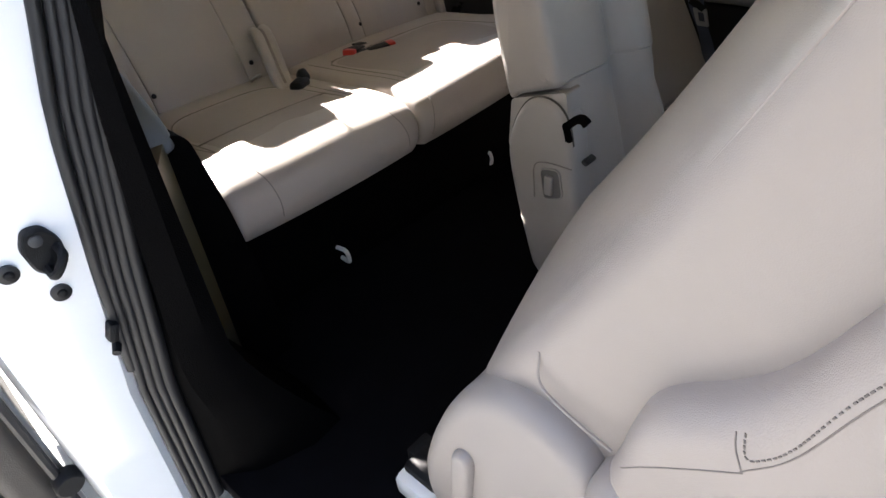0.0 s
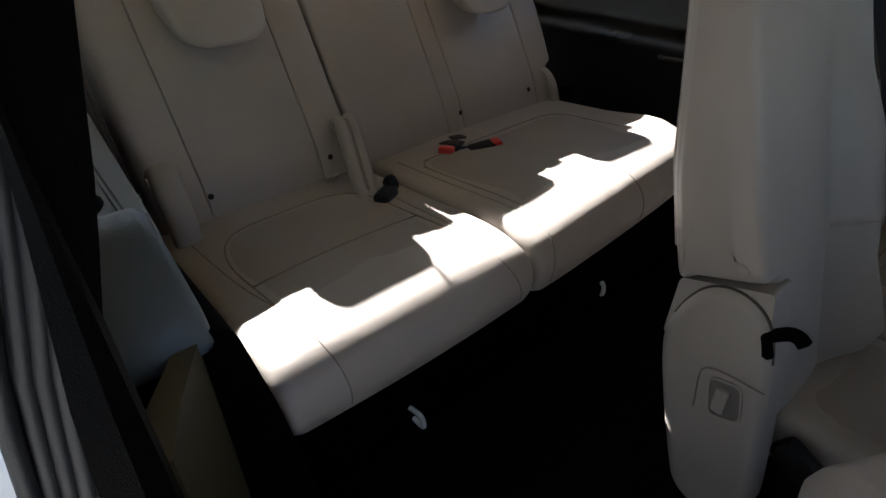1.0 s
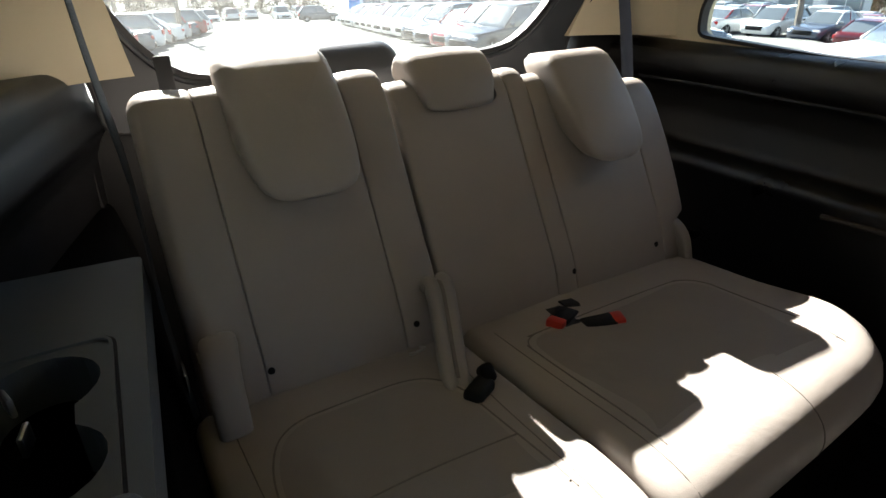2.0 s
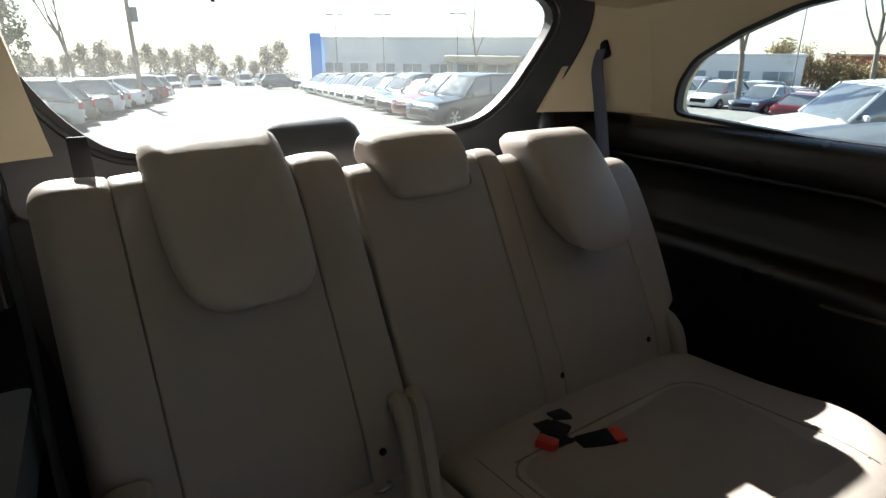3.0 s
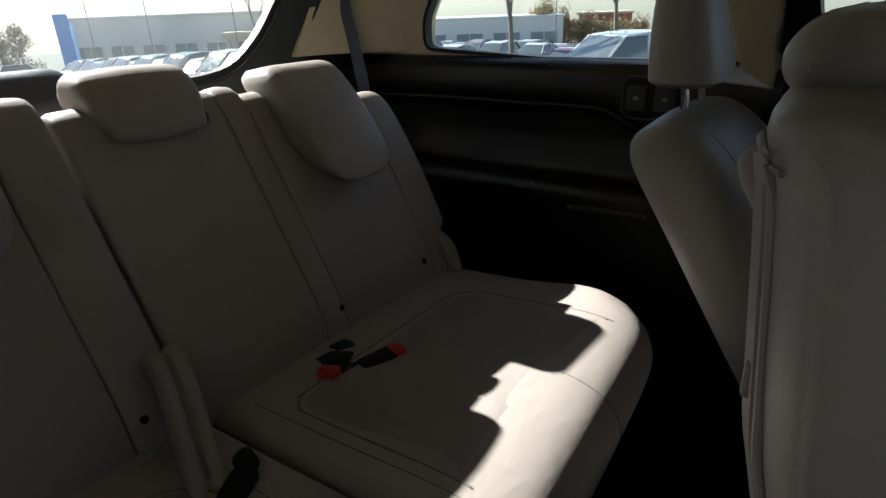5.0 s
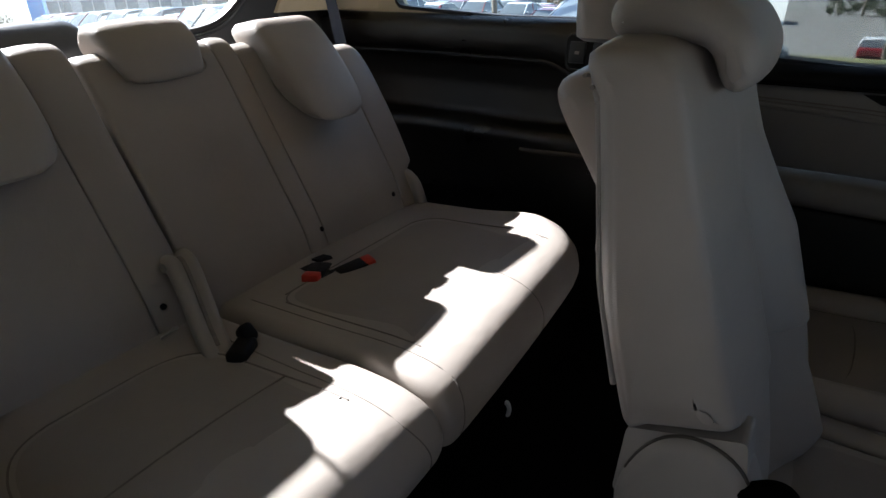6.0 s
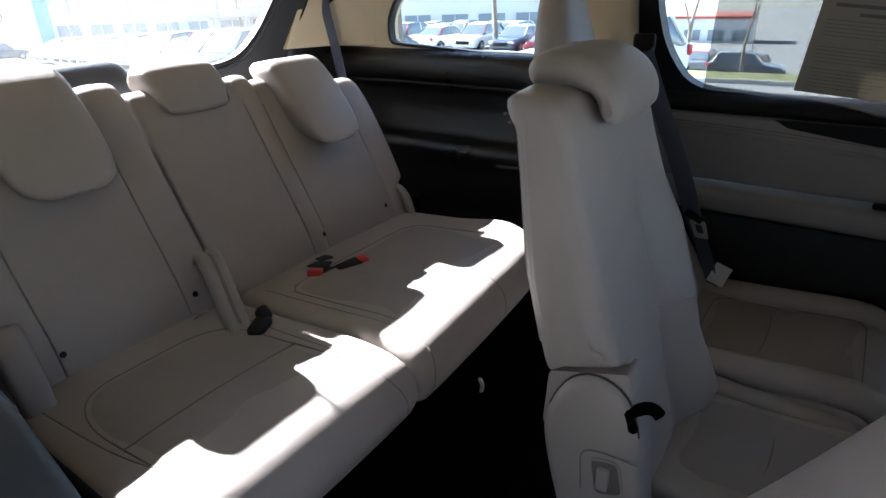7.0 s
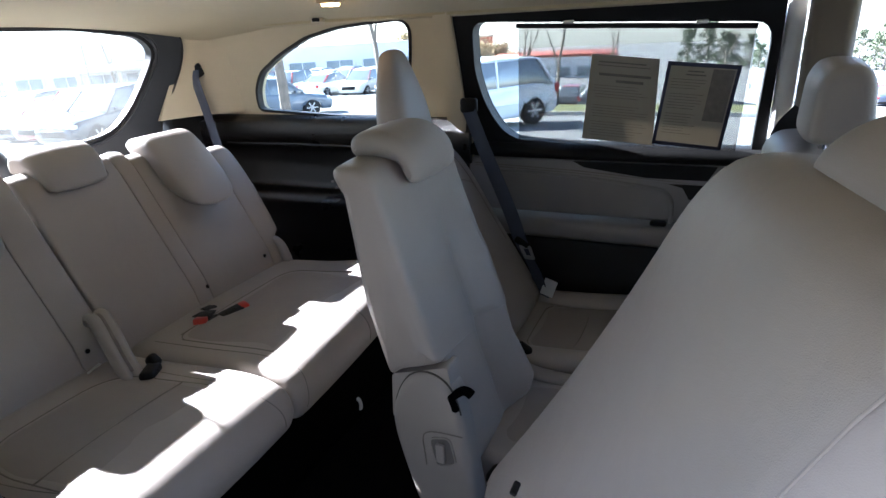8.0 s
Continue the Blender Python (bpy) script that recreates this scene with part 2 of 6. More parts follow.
def rbox(cx, cy, cz, sx, sy, sz, r=0.005, seg=2, m=None):
    """A box with its edges rounded."""
    bm = bmesh.new()
    bmesh.ops.create_cube(bm, size=1.0)
    bmesh.ops.scale(bm, vec=(sx, sy, sz), verts=bm.verts)
    if r > 0:
        bmesh.ops.bevel(bm, geom=bm.edges[:], offset=min(r, 0.49 * min(sx, sy, sz)), segments=seg, affect="EDGES", profile=0.5)
    if m is not None:
        bmesh.ops.transform(bm, matrix=m, verts=bm.verts)
    bmesh.ops.translate(bm, vec=(cx, cy, cz), verts=bm.verts)
    return bm


def merge(*bms):
    """Several bmeshes as one."""
    out = bmesh.new()
    for b in bms:
        me = bpy.data.meshes.new("tmp")
        b.to_mesh(me)
        b.free()
        out.from_mesh(me)
        bpy.data.meshes.remove(me)
    return out


def tube(path, rad, n=8):
    """A round rod along a path of points; rad: one radius or one a point."""
    pts = [Vector(p) for p in path]
    rings = []
    ref = Vector((0.31, 0.17, 0.93))
    for i, p in enumerate(pts):
        t = (pts[min(i + 1, len(pts) - 1)] - pts[max(i - 1, 0)]).normalized()
        a = t.cross(ref).normalized()
        b = t.cross(a)
        r = rad[i] if isinstance(rad, (list, tuple)) else rad
        rings.append([p + (a * math.cos(2 * math.pi * k / n) + b * math.sin(2 * math.pi * k / n)) * r for k in range(n)])
    return loft(rings)


def spline(pts, n=8):
    """A smooth path through the points."""
    P = [Vector(p) for p in pts]
    P = [P[0] * 2 - P[1]] + P + [P[-1] * 2 - P[-2]]
    out = []
    for i in range(1, len(P) - 2):
        a, b, c, d = P[i - 1:i + 3]
        for k in range(n):
            t = k / n
            out.append(0.5 * (2 * b + (c - a) * t + (2 * a - 5 * b + 4 * c - d) * t * t + (3 * b - a - 3 * c + d) * t ** 3))
    out.append(P[-2])
    return out


def strap(path, width, thick, across):
    """A flat band along a path; across: the way its width runs."""
    pts = [Vector(p) for p in path]
    w = Vector(across).normalized() * width / 2
    rings = []
    for i, p in enumerate(pts):
        t = (pts[min(i + 1, len(pts) - 1)] - pts[max(i - 1, 0)]).normalized()
        u = (w - t * w.dot(t)).normalized() * width / 2
        nrm = t.cross(u).normalized() * thick / 2
        rings.append([p - u * 0.94 - nrm, p + u * 0.94 - nrm, p + u, p + u * 0.94 + nrm, p - u * 0.94 + nrm, p - u])
    return loft(rings)


def disc(c, axis, rad, depth, n=20, bevel=0.15):
    """A short round stud with a softened rim; axis: the way it faces."""
    q = Vector(axis).to_track_quat("Z", "Y")
    rings = []
    for rr, h in ((rad, 0), (rad, depth * (1 - bevel)), (rad * (1 - bevel), depth)):
        rings.append([Vector(c) + q @ Vector((rr * math.cos(2 * math.pi * k / n), rr * math.sin(2 * math.pi * k / n), h)) for k in range(n)])
    return loft(rings)


def seam_on(bm, pts, way, rad=0.0011, lift=0.0002):
    """A thread laid on a skin: the points are cast along way onto it."""
    tree = BVHTree.FromBMesh(bm)
    way = Vector(way).normalized()
    path = []
    for p in spline(pts, 6):
        hit = tree.ray_cast(Vector(p) - way * 0.6, way)
        if hit[0] is not None:
            path.append(hit[0] + hit[1] * lift if hit[1].dot(way) < 0 else hit[0] - hit[1] * lift)
    return tube(path, rad, 6) if len(path) > 2 else None


def stitches_on(bm, pts, way, pitch=0.0045):
    """A row of short stitches laid on a skin."""
    tree = BVHTree.FromBMesh(bm)
    way = Vector(way).normalized()
    path, acc = spline(pts, 40), 0.0
    out, last = [], None
    for a, b in zip(path, path[1:]):
        acc += (b - a).length
        if acc < pitch:
            continue
        acc = 0.0
        d = (b - a).normalized()
        ends = []
        for q in (a - d * pitch * 0.3, a + d * pitch * 0.3):
            hit = tree.ray_cast(q - way * 0.6, way)
            if hit[0] is not None:
                ends.append(hit[0] - way * 0.0004)
        if len(ends) == 2:
            out.append(tube(ends, 0.0009, 5))
    return merge(*out) if out else None


def patch_on(bm, outline, way, lift=0.0018, rings=7):
    """A panel laid on a skin: a closed outline and what it holds, cast along way onto it."""
    tree = BVHTree.FromBMesh(bm)
    way = Vector(way).normalized()
    pts = [Vector(p) for p in outline]
    c = sum(pts, Vector()) / len(pts)
    rows = []
    for k in range(rings + 1):
        s = 1 - k / rings
        row = []
        for p in pts:
            q = c + (p - c) * max(s, 0.001)
            hit = tree.ray_cast(q - way * 0.6, way)
            row.append((hit[0] if hit[0] is not None else q) - way * (lift if k else -0.001))
        rows.append(row)
    out = loft(rows, cap=False)
    bmesh.ops.remove_doubles(out, verts=out.verts, dist=1e-4)
    return out


def ring_panel(inner, outer, put, depth, n=72):
    """A flat frame round an opening: inner and outer loops in 2D, put(u, v, d) into space, with thickness."""
    c = Vector((sum(p[0] for p in inner) / len(inner), sum(p[1] for p in inner) / len(inner)))

    def cast(poly, ang):
        d = Vector((math.cos(ang), math.sin(ang)))
        best = None
        for i in range(len(poly)):
            a, b = Vector(poly[i - 1]) - c, Vector(poly[i]) - c
            e = b - a
            den = d.x * e.y - d.y * e.x
            if abs(den) < 1e-12:
                continue
            t = (a.x * e.y - a.y * e.x) / den
            s = (a.x * d.y - a.y * d.x) / den
            if t > 0 and -1e-6 <= s <= 1 + 1e-6 and (best is None or t > best):
                best = t
        return c + d * (best or 0.01)
    angs = sorted({math.atan2(p[1] - c.y, p[0] - c.x) for p in list(outer) + list(inner)} | {2 * math.pi * k / n - math.pi for k in range(n)})
    rings = []
    for poly, d in ((inner, 0), (outer, 0), (outer, depth), (inner, depth)):
        rings.append([put(*cast(poly, a), d) for a in angs])
    rings.append(rings[0])
    bm = loft(rings, cap=False)
    bmesh.ops.remove_doubles(bm, verts=bm.verts, dist=1e-5)
    return bm


def plate(poly, put, depth):
    """A flat polygon with thickness, put(u, v, d) into space."""
    return loft([[put(u, v, 0) for u, v in poly], [put(u, v, depth) for u, v in poly]])

# ---- the van's shell ----
XC = 0.045                      # the van's middle line
GROUND = -0.42


def side_x(z, sign=1):
    """How far out the cabin's side lies at height z."""
    w = 0.905 - max(z - 0.80, 0) ** 1.3 * 0.30
    return XC + sign * w


def left_put(u, v, d):
    return Vector((side_x(v) + d, u, v))


def right_put(u, v, d):
    return Vector((side_x(v, -1) - d, u, v))


def sheet(f, nu, nv):
    """A skin f(u, v) for u, v from 0 to 1."""
    return loft([[f(i / nu, j / nv) for j in range(nv + 1)] for i in range(nu + 1)], closed=False)


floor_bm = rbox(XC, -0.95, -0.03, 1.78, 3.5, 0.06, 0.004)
whole("floor", floor_bm, CARPET_SHADED, "carpeted van floor, its deep shade put into a near-black colour", "floor", kind="structure")

# headliner: a shallow vault, 20 mm thick
def vault(u, v, lift=0.0):
    y = -2.9 + 3.50 * u
    s = 2 * v - 1
    z = 1.235 - 0.085 * abs(s) ** 2.6 - 0.05 * max(u - 0.86, 0) / 0.14 + lift
    return Vector((XC + s * 0.83, y, z))

roof = loft([[vault(i / 24, j / 24) for j in range(25)] + [vault(i / 24, 1 - j / 24, 0.03) for j in range(25)] for i in range(25)])
whole("ceiling", roof, HEADLINER, "beige cloth headliner of the van", "ceiling", kind="structure")

# quarter window on the far side
QWIN = [(0.345, 0.835), (0.335, 0.915), (0.285, 0.985), (0.165, 1.05), (0.03, 1.105), (-0.107, 1.132), (-0.24, 1.142), (-0.37, 1.148),
        (-0.40, 1.12), (-0.365, 0.95), (-0.335, 0.815), (-0.025, 0.815)]
QWIN = rounded(QWIN, [0.03, .03, .03, .03, .03, .03, .03, .03, .03, .03, .03, .03], 3)
QOUT = [(0.66, 0.80), (0.66, 1.20), (-0.545, 1.20), (-0.545, 0.80)]
wall_l = ring_panel(QWIN, QOUT, left_put, 0.05)
wall_left = whole("wall_left", wall_l, PILLAR_BEIGE, "beige plastic quarter panel round a side window", "wall", kind="structure")
part("gasket", ring_panel(inset2(QWIN, 0.006), inset2(QWIN, -0.004), lambda u, v, d: left_put(u, v, d - 0.004), 0.03), RUBBER, wall_left)
win_q = thing("window_1", (side_x(0.9), 0, 0.82), "fixed quarter window, lightly tinted glass", "window", kind="structure")
pane = part("pane", plate(inset2(QWIN, -0.01), lambda u, v, d: left_put(u, v, 0.03 + d), 0.004), GLASS, win_q)
pane.visible_shadow = False


# lower trim of the far side, swept along y
ys = [-0.588 + 1.248 * i / 52 for i in range(53)]
TRIM_L = rounded([(0.99, 0.815), (0.935, 0.822), (0.900, 0.80), (0.893, 0.76), (0.905, 0.715), (0.935, 0.695), (0.945, 0.62), (0.93, 0.535), (0.865, 0.525),
                  (0.845, 0.505), (0.855, 0.44), (0.855, 0.0), (0.99, 0.0)], 0.022, 4)


def roll_dip(y):
    """The roll's lower edge dips under the switch plate."""
    f = min(1.0, max(0.0, (-0.19 - y) / 0.13))
    return -0.042 * f * f * (3 - 2 * f)


def trim_l():
    rings = []
    for y in ys:
        ring = []
        for x, z in TRIM_L:
            dz = roll_dip(y) * (1.0 if z < 0.76 else 0.5) if 0.66 < z < 0.81 and x < 0.97 else 0.0
            dx = -0.03 * max(0, (y - 0.25) / 0.4) if z < 0.80 else 0.0
            ring.append(Vector((x + dx, y, z + dz)))
        rings.append(ring)
    return loft(rings)


quarter_trim = whole("quarter_trim", trim_l(), TRIM_SIDE, "black soft-touch lower side trim with a ledge", "side trim", kind="structure")
# highlight along the roll's lower edge, drawn as a bead of lighter grey
part("roll_highlight", tube([(0.907 - 0.03 * max(0, (y - 0.25) / 0.4), y, 0.711 + roll_dip(y)) for y in ys[8:46]], 0.0045, 8), GREY_TRIM, quarter_trim, "lighter grey bead standing for the highlight under the side trim's roll")
# added bead, lighter than the trim, in place of the light along the ledge
part("ledge_highlight", tube([(0.846, -0.165, 0.470), (0.845, -0.20, 0.472), (0.845, -0.33, 0.479), (0.846, -0.36, 0.479)], 0.007, 10), BROWN_TRIM, quarter_trim, "lighter brown bead standing for the bright line below the ledge")

# switch plate in the quarter trim
sp = thing("switch_plate", (0.89, -0.30, 0.70), "black switch plate with two square buttons on the side trim", "switch plate")
lean = Matrix.Rotation(radians(8), 4, "Y")
part("bezel", rbox(0.896, -0.335, 0.742, 0.018, 0.142, 0.086, 0.016, 3, lean), BLACK, sp)
rim_in = rounded([(-0.266, 0.784), (-0.404, 0.784), (-0.404, 0.700), (-0.276, 0.700)], 0.020, 4)
part("rim", ring_panel(rim_in, inset2(rim_in, -0.005), lambda u, v, d: Vector((0.8865 + 0.14 * (0.742 - v) * -1 + d, u, v)), 0.010, 40), GREY_TRIM, sp, "satin grey rim")
for yy, lab in ((-0.302, "grey-edged push button"), (-0.366, "round power socket cover")):
    b = part("button", rbox(0.886, yy, 0.742, 0.010, 0.046, 0.054, 0.005, 2, lean), GREY_TRIM, sp, lab)
    part("mark", rbox(0.8808, yy, 0.742, 0.0012, 0.012, 0.008, 0.0004, 1, lean), PLASTIC_GREY, b)

# tailgate with the rear window
def tail_y(z):
    return 0.70 - 0.22 * max(z - 0.8, 0)


def tail_put(u, v, d):
    return Vector((u, tail_y(v) + d + 0.10 * -abs((u - XC) / 0.75) ** 3, v))


half = [(0.0, 1.185), (0.40, 1.175), (0.60, 1.145), (0.650, 1.09), (0.625, 1.02), (0.558, 0.895), (0.48, 0.815), (0.39, 0.795), (0.0, 0.79)]
RW = [(XC + x, z) for x, z in half] + [(XC - x, z) for x, z in half[-2:0:-1]]
RW = rounded(RW, 0.05, 3)
oh = [(0.0, 1.235), (0.55, 1.225), (0.735, 1.165), (0.752, 1.07), (0.722, 0.97), (0.650, 0.82), (0.66, 0.70), (0.0, 0.70)]
RO = rounded([(XC + x, z) for x, z in oh] + [(XC - x, z) for x, z in oh[-2:0:-1]], 0.07, 5)
tg = thing("door_tailgate", (XC, 0.7, 0.0), "closed tailgate with grey plastic trim round its window", "tailgate", kind="structure")
part("window_trim", ring_panel(RW, RO, tail_put, 0.04), GREY_TRIM, tg)
lip = lambda e, dz: [tail_put(u, v, -0.004 - dz) for u, v in inset2(RW, e)]
part("trim_lip", tube(lip(-0.012, 0.0) + lip(-0.012, 0.0)[:1], 0.007, 8), GREY_TRIM, tg, "rounded inner lip of the window trim")
part("trim_edge", tube([tail_put(u, v, -0.001) for u, v in RO[4:-4]], 0.004, 6), RUBBER, tg)
part("gasket", ring_panel(inset2(RW, 0.008), inset2(RW, -0.004), lambda u, v, d: tail_put(u, v, d - 0.004), 0.03), RUBBER, tg)
part("lower_panel", plate([(XC - 0.80, 0.0), (XC + 0.80, 0.0), (XC + 0.80, 0.715), (XC - 0.80, 0.715)], lambda u, v, d: Vector((u, 0.66 + d, v)), 0.06), BLACK_SOFT, tg)
rp = part("pane", plate(inset2(RW, -0.01), lambda u, v, d: tail_put(u, v, 0.03 + d), 0.004), GLASS_DUSTY, tg)
rp.visible_shadow = False
# corner posts between side and tailgate
for sgn in (1, -1):
    rings = []
    for i in range(13):
        z = 0.83 + 0.37 * i / 12
        xs = side_x(z, sgn)
        xi = XC + sgn * ((0.632 if sgn > 0 else 0.564) + (0.105 if sgn > 0 else 0.045) * min(max((z - 0.8) / 0.27, 0), 1))
        ring = []
        for j in range(9):
            t = j / 8
            ring.append(Vector((xi + (xs - xi) * t + sgn * 0.03 * math.sin(math.pi * t), 0.62 - 0.22 * max(z - 0.8, 0) - (0.62 - 0.22 * max(z - 0.8, 0) - 0.42) * t ** 1.3, z)))
        ring += [Vector((xs + sgn * 0.06, 0.42, z)), Vector((xs + sgn * 0.06, 0.72, z)), Vector((xi, 0.72, z))]
        rings.append(ring)
    whole("pillar_rear", loft(rings), PILLAR_BEIGE, "beige plastic rear corner pillar trim", "pillar", kind="structure")
for sgn in (1, -1):
    whole("trim_corner", rbox(XC + sgn * 0.83, 0.66, 0.42, 0.28, 0.10, 0.835, 0.015), BLACK_SOFT, "black trim block in the rear corner", "trim", kind="structure")
# closing roof strip above the tailgate
whole("trim", rbox(XC, 0.625, 1.222, 1.60, 0.06, 0.03, 0.01), HEADLINER, "beige headliner strip above the tailgate", "trim", kind="structure")

# far sliding door
DWIN = rounded([(-0.625, 1.125), (-1.458, 1.088), (-1.445, 0.715), (-1.07, 0.735), (-0.715, 0.755), (-0.64, 0.86), (-0.615, 0.98)], [0.04, 0.05, 0.03, 0.03, 0.06, 0.1, 0.03], 4)
DOUT = [(-0.545, 1.19), (-1.480, 1.19), (-1.480, 0.69), (-0.545, 0.69)]
door = thing("door_1", (0.95, -1.05, 0.02), "closed sliding side door with grey vinyl panel and black window frame", "sliding door", kind="structure")
part("window_frame", ring_panel(DWIN, DOUT, lambda u, v, d: left_put(u, v, d - 0.02), 0.06), BLACK, door, "black window frame")
dp = part("pane", plate(inset2(DWIN, -0.01), lambda u, v, d: left_put(u, v, 0.03 + d), 0.004), GLASS, door)
dp.visible_shadow = False
ysd = [-0.58 - 0.94 * i / 20 for i in range(21)]


def door_skin(prof):
    return loft([[Vector((x, y, z)) for x, z in prof] for y in ysd])


part("belt_cap", door_skin(rounded([(0.99, 0.745), (0.93, 0.745), (0.905, 0.725), (0.905, 0.70), (0.93, 0.695), (0.99, 0.695)], 0.01)), BLACK, door, "black window sill strip")
upper = rounded([(0.99, 0.694), (0.918, 0.692), (0.912, 0.64), (0.922, 0.56), (0.932, 0.505), (0.965, 0.50), (0.99, 0.50)], 0.012)
part("upper_panel", door_skin(upper), DOOR_VINYL, door, "grey stitched vinyl panel")
arm = rounded([(0.99, 0.499), (0.905, 0.492), (0.892, 0.475), (0.895, 0.43), (0.93, 0.415), (0.99, 0.414)], 0.014)
part("armrest", door_skin(arm), DOOR_VINYL, door, "grey vinyl armrest ledge")
part("pocket_panel", door_skin(rounded([(0.99, 0.413), (0.935, 0.412), (0.925, 0.2), (0.92, 0.0), (0.99, 0.0)], 0.01)), BLACK_SOFT, door, "black lower door panel")
# a dark insert slanting down under the sill
ins = [(-0.94, 0.690), (-1.365, 0.690), (-1.342, 0.648), (-1.328, 0.600), (-1.312, 0.583), (-1.294, 0.588), (-1.274, 0.622), (-1.18, 0.646), (-0.975, 0.672)]
part("insert", plate(ins, lambda u, v, d: Vector((0.917 - d + 0.01, u, v)), 0.014), BLACK, door, "black trim insert")
for zz_, rr in ((0.672, 0.0016), (0.664, 0.0012)):
    part("panel_seam", tube([(0.914, -0.60, zz_), (0.9135, -0.95, zz_ - 0.012), (0.914, -1.25, zz_ - 0.032), (0.915, -1.50, zz_ - 0.05)], rr, 6), SEAM, door)
part("recess_edge", tube(spline([(0.915, -0.66, 0.652), (0.914, -0.95, 0.640), (0.914, -1.18, 0.618), (0.9145, -1.228, 0.602), (0.916, -1.246, 0.572), (0.919, -1.248, 0.535), (0.921, -1.246, 0.505)], 8), 0.0065, 8), DOOR_VINYL, door, "rounded edge of the grab recess")
part("pull_cup", rbox(0.908, -1.213, 0.506, 0.024, 0.050, 0.014, 0.005), BLACK, door, "recessed pull handle")

# pillar between quarter window and door
whole("pillar_left", plate(rounded([(-0.50, 1.2), (-0.50, 0.80), (-0.57, 0.66), (-0.60, 0.70), (-0.57, 0.85), (-0.56, 1.2)], 0.02), lambda u, v, d: left_put(u, v, d - 0.03), 0.03), PILLAR_BEIGE,
      "beige pillar trim beside the sliding door", "pillar", kind="structure")
whole("wall_front_left", merge(rbox(0.955, -1.508, 0.95, 0.08, 0.05, 0.50, 0.01), rbox(0.95, -2.3, 0.34, 0.08, 1.33, 0.68, 0.01), rbox(0.91, -2.3, 1.17, 0.10, 1.33, 0.06, 0.01)), WHITE_PAINT,
      "white painted door edge and front door below its window", "wall", kind="structure")
whole("pillar_middle", rbox(0.885, -1.586, 0.62, 0.10, 0.105, 1.22, 0.03, 3), PILLAR_SHADED, "middle pillar trim, its shade put into a brown-grey colour", "pillar", kind="structure")

# near side: trim behind the open door
TRIM_R = rounded([(-0.92, 0.83), (-0.84, 0.83), (-0.815, 0.81), (-0.81, 0.76), (-0.83, 0.71), (-0.85, 0.56), (-0.650, 0.555), (-0.630, 0.54), (-0.604, 0.40), (-0.578, 0.2), (-0.562, 0.0), (-0.92, 0.0)], 0.016, 4)
near_trim = thing("wall_right", (-0.75, -0.1, 0), "black side trim with cup holders beside the rear seat", "side trim", kind="structure")
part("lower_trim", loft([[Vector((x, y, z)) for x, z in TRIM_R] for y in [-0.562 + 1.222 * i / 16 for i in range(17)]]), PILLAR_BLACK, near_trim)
def arc_of(cx, cy, r, a0, a1):
    return [(cx + r * math.cos(radians(a0 + (a1 - a0) * k / 14)), cy + r * math.sin(radians(a0 + (a1 - a0) * k / 14))) for k in range(15)]


cups = arc_of(-0.735, -0.163, 0.058, 180, -58) + arc_of(-0.735, -0.300, 0.058, 58, -180)
console = part("console", ring_panel(cups, rounded([(-0.86, 0.16), (-0.604, 0.14), (-0.650, -0.45), (-0.86, -0.45)], 0.012), lambda u, v, d: Vector((u, v, 0.622 - d)), 0.066), CONSOLE_SHEEN, near_trim, "black cup holder console, door-light sheen put into its blue-grey colour")
well = rounded([(-0.842, -0.092), (-0.664, -0.092), (-0.674, -0.392), (-0.842, -0.392)], 0.020, 5)
part("rim", ring_panel(well, inset2(well, -0.004), lambda u, v, d: Vector((u, v, 0.626 - d)), 0.008), CONSOLE_SHEEN, console, "raised cup holder rim")
part("groove", ring_panel(inset2(well, -0.004), inset2(well, -0.008), lambda u, v, d: Vector((u, v, 0.6235 - d)), 0.004), BLACK, console, "dark groove round the cup holders")
for gx, gy, turn in ((-0.772, -0.150, 20), (-0.752, -0.226, -10)):
    part("grip", rbox(gx, gy, 0.606, 0.007, 0.030, 0.026, 0.003, 2, Matrix.Rotation(radians(turn), 4, "Z")), STEEL, console, "bright cup grip spring")
part("arm_pad", slab(rounded([(-0.382, 0.62), (-0.395, 0.648), (-0.450, 0.645), (-0.562, 0.575), (-0.572, 0.53), (-0.382, 0.53)], [0.01, 0.015, 0.03, 0.02, 0.01, 0.01], 4), -0.86, -0.652, 0.016), CONSOLE_SHEEN, near_trim, "padded armrest end")
SHELF = rounded([(-1.0, 0.862), (-0.775, 0.858), (-0.752, 0.835), (-0.750, 0.785), (-0.738, 0.765), (-0.728, 0.722), (-0.748, 0.700), (-0.765, 0.66), (-0.77, 0.56), (-0.77, 0.0), (-1.0, 0.0)], 0.012, 4)
part("rear_shelf", loft([[Vector((max(x + 0.32 * (y - 0.25), -0.90) if x > -0.9 else -0.91, y, z)) for x, z in SHELF] for y in [-0.20 + 0.86 * i / 16 for i in range(17)]]), BLACK_SOFT, near_trim, "black creased side trim")
part("side_liner", loft([[Vector((x, y, z)) for x, y in ((-0.745, -0.70), (-0.716, -0.64), (-0.672, -0.566), (-0.70, -0.566), (-0.755, -0.64), (-0.765, -0.70))] for z in (0.02, 0.2, 0.35, 0.46, 0.55)]), OLIVE, near_trim, "olive-black smooth liner behind the pillar")
QR = [(u, v) for u, v in QWIN]
part("upper_trim", ring_panel(QR, [(0.66, 0.82), (0.66, 1.20), (-0.545, 1.20), (-0.545, 0.82)], right_put, 0.05), PILLAR_BEIGE, near_trim, "beige upper quarter panel")
rq = part("pane", plate(inset2(QR, -0.01), lambda u, v, d: right_put(u, v, 0.03 + d), 0.004), GLASS, near_trim)
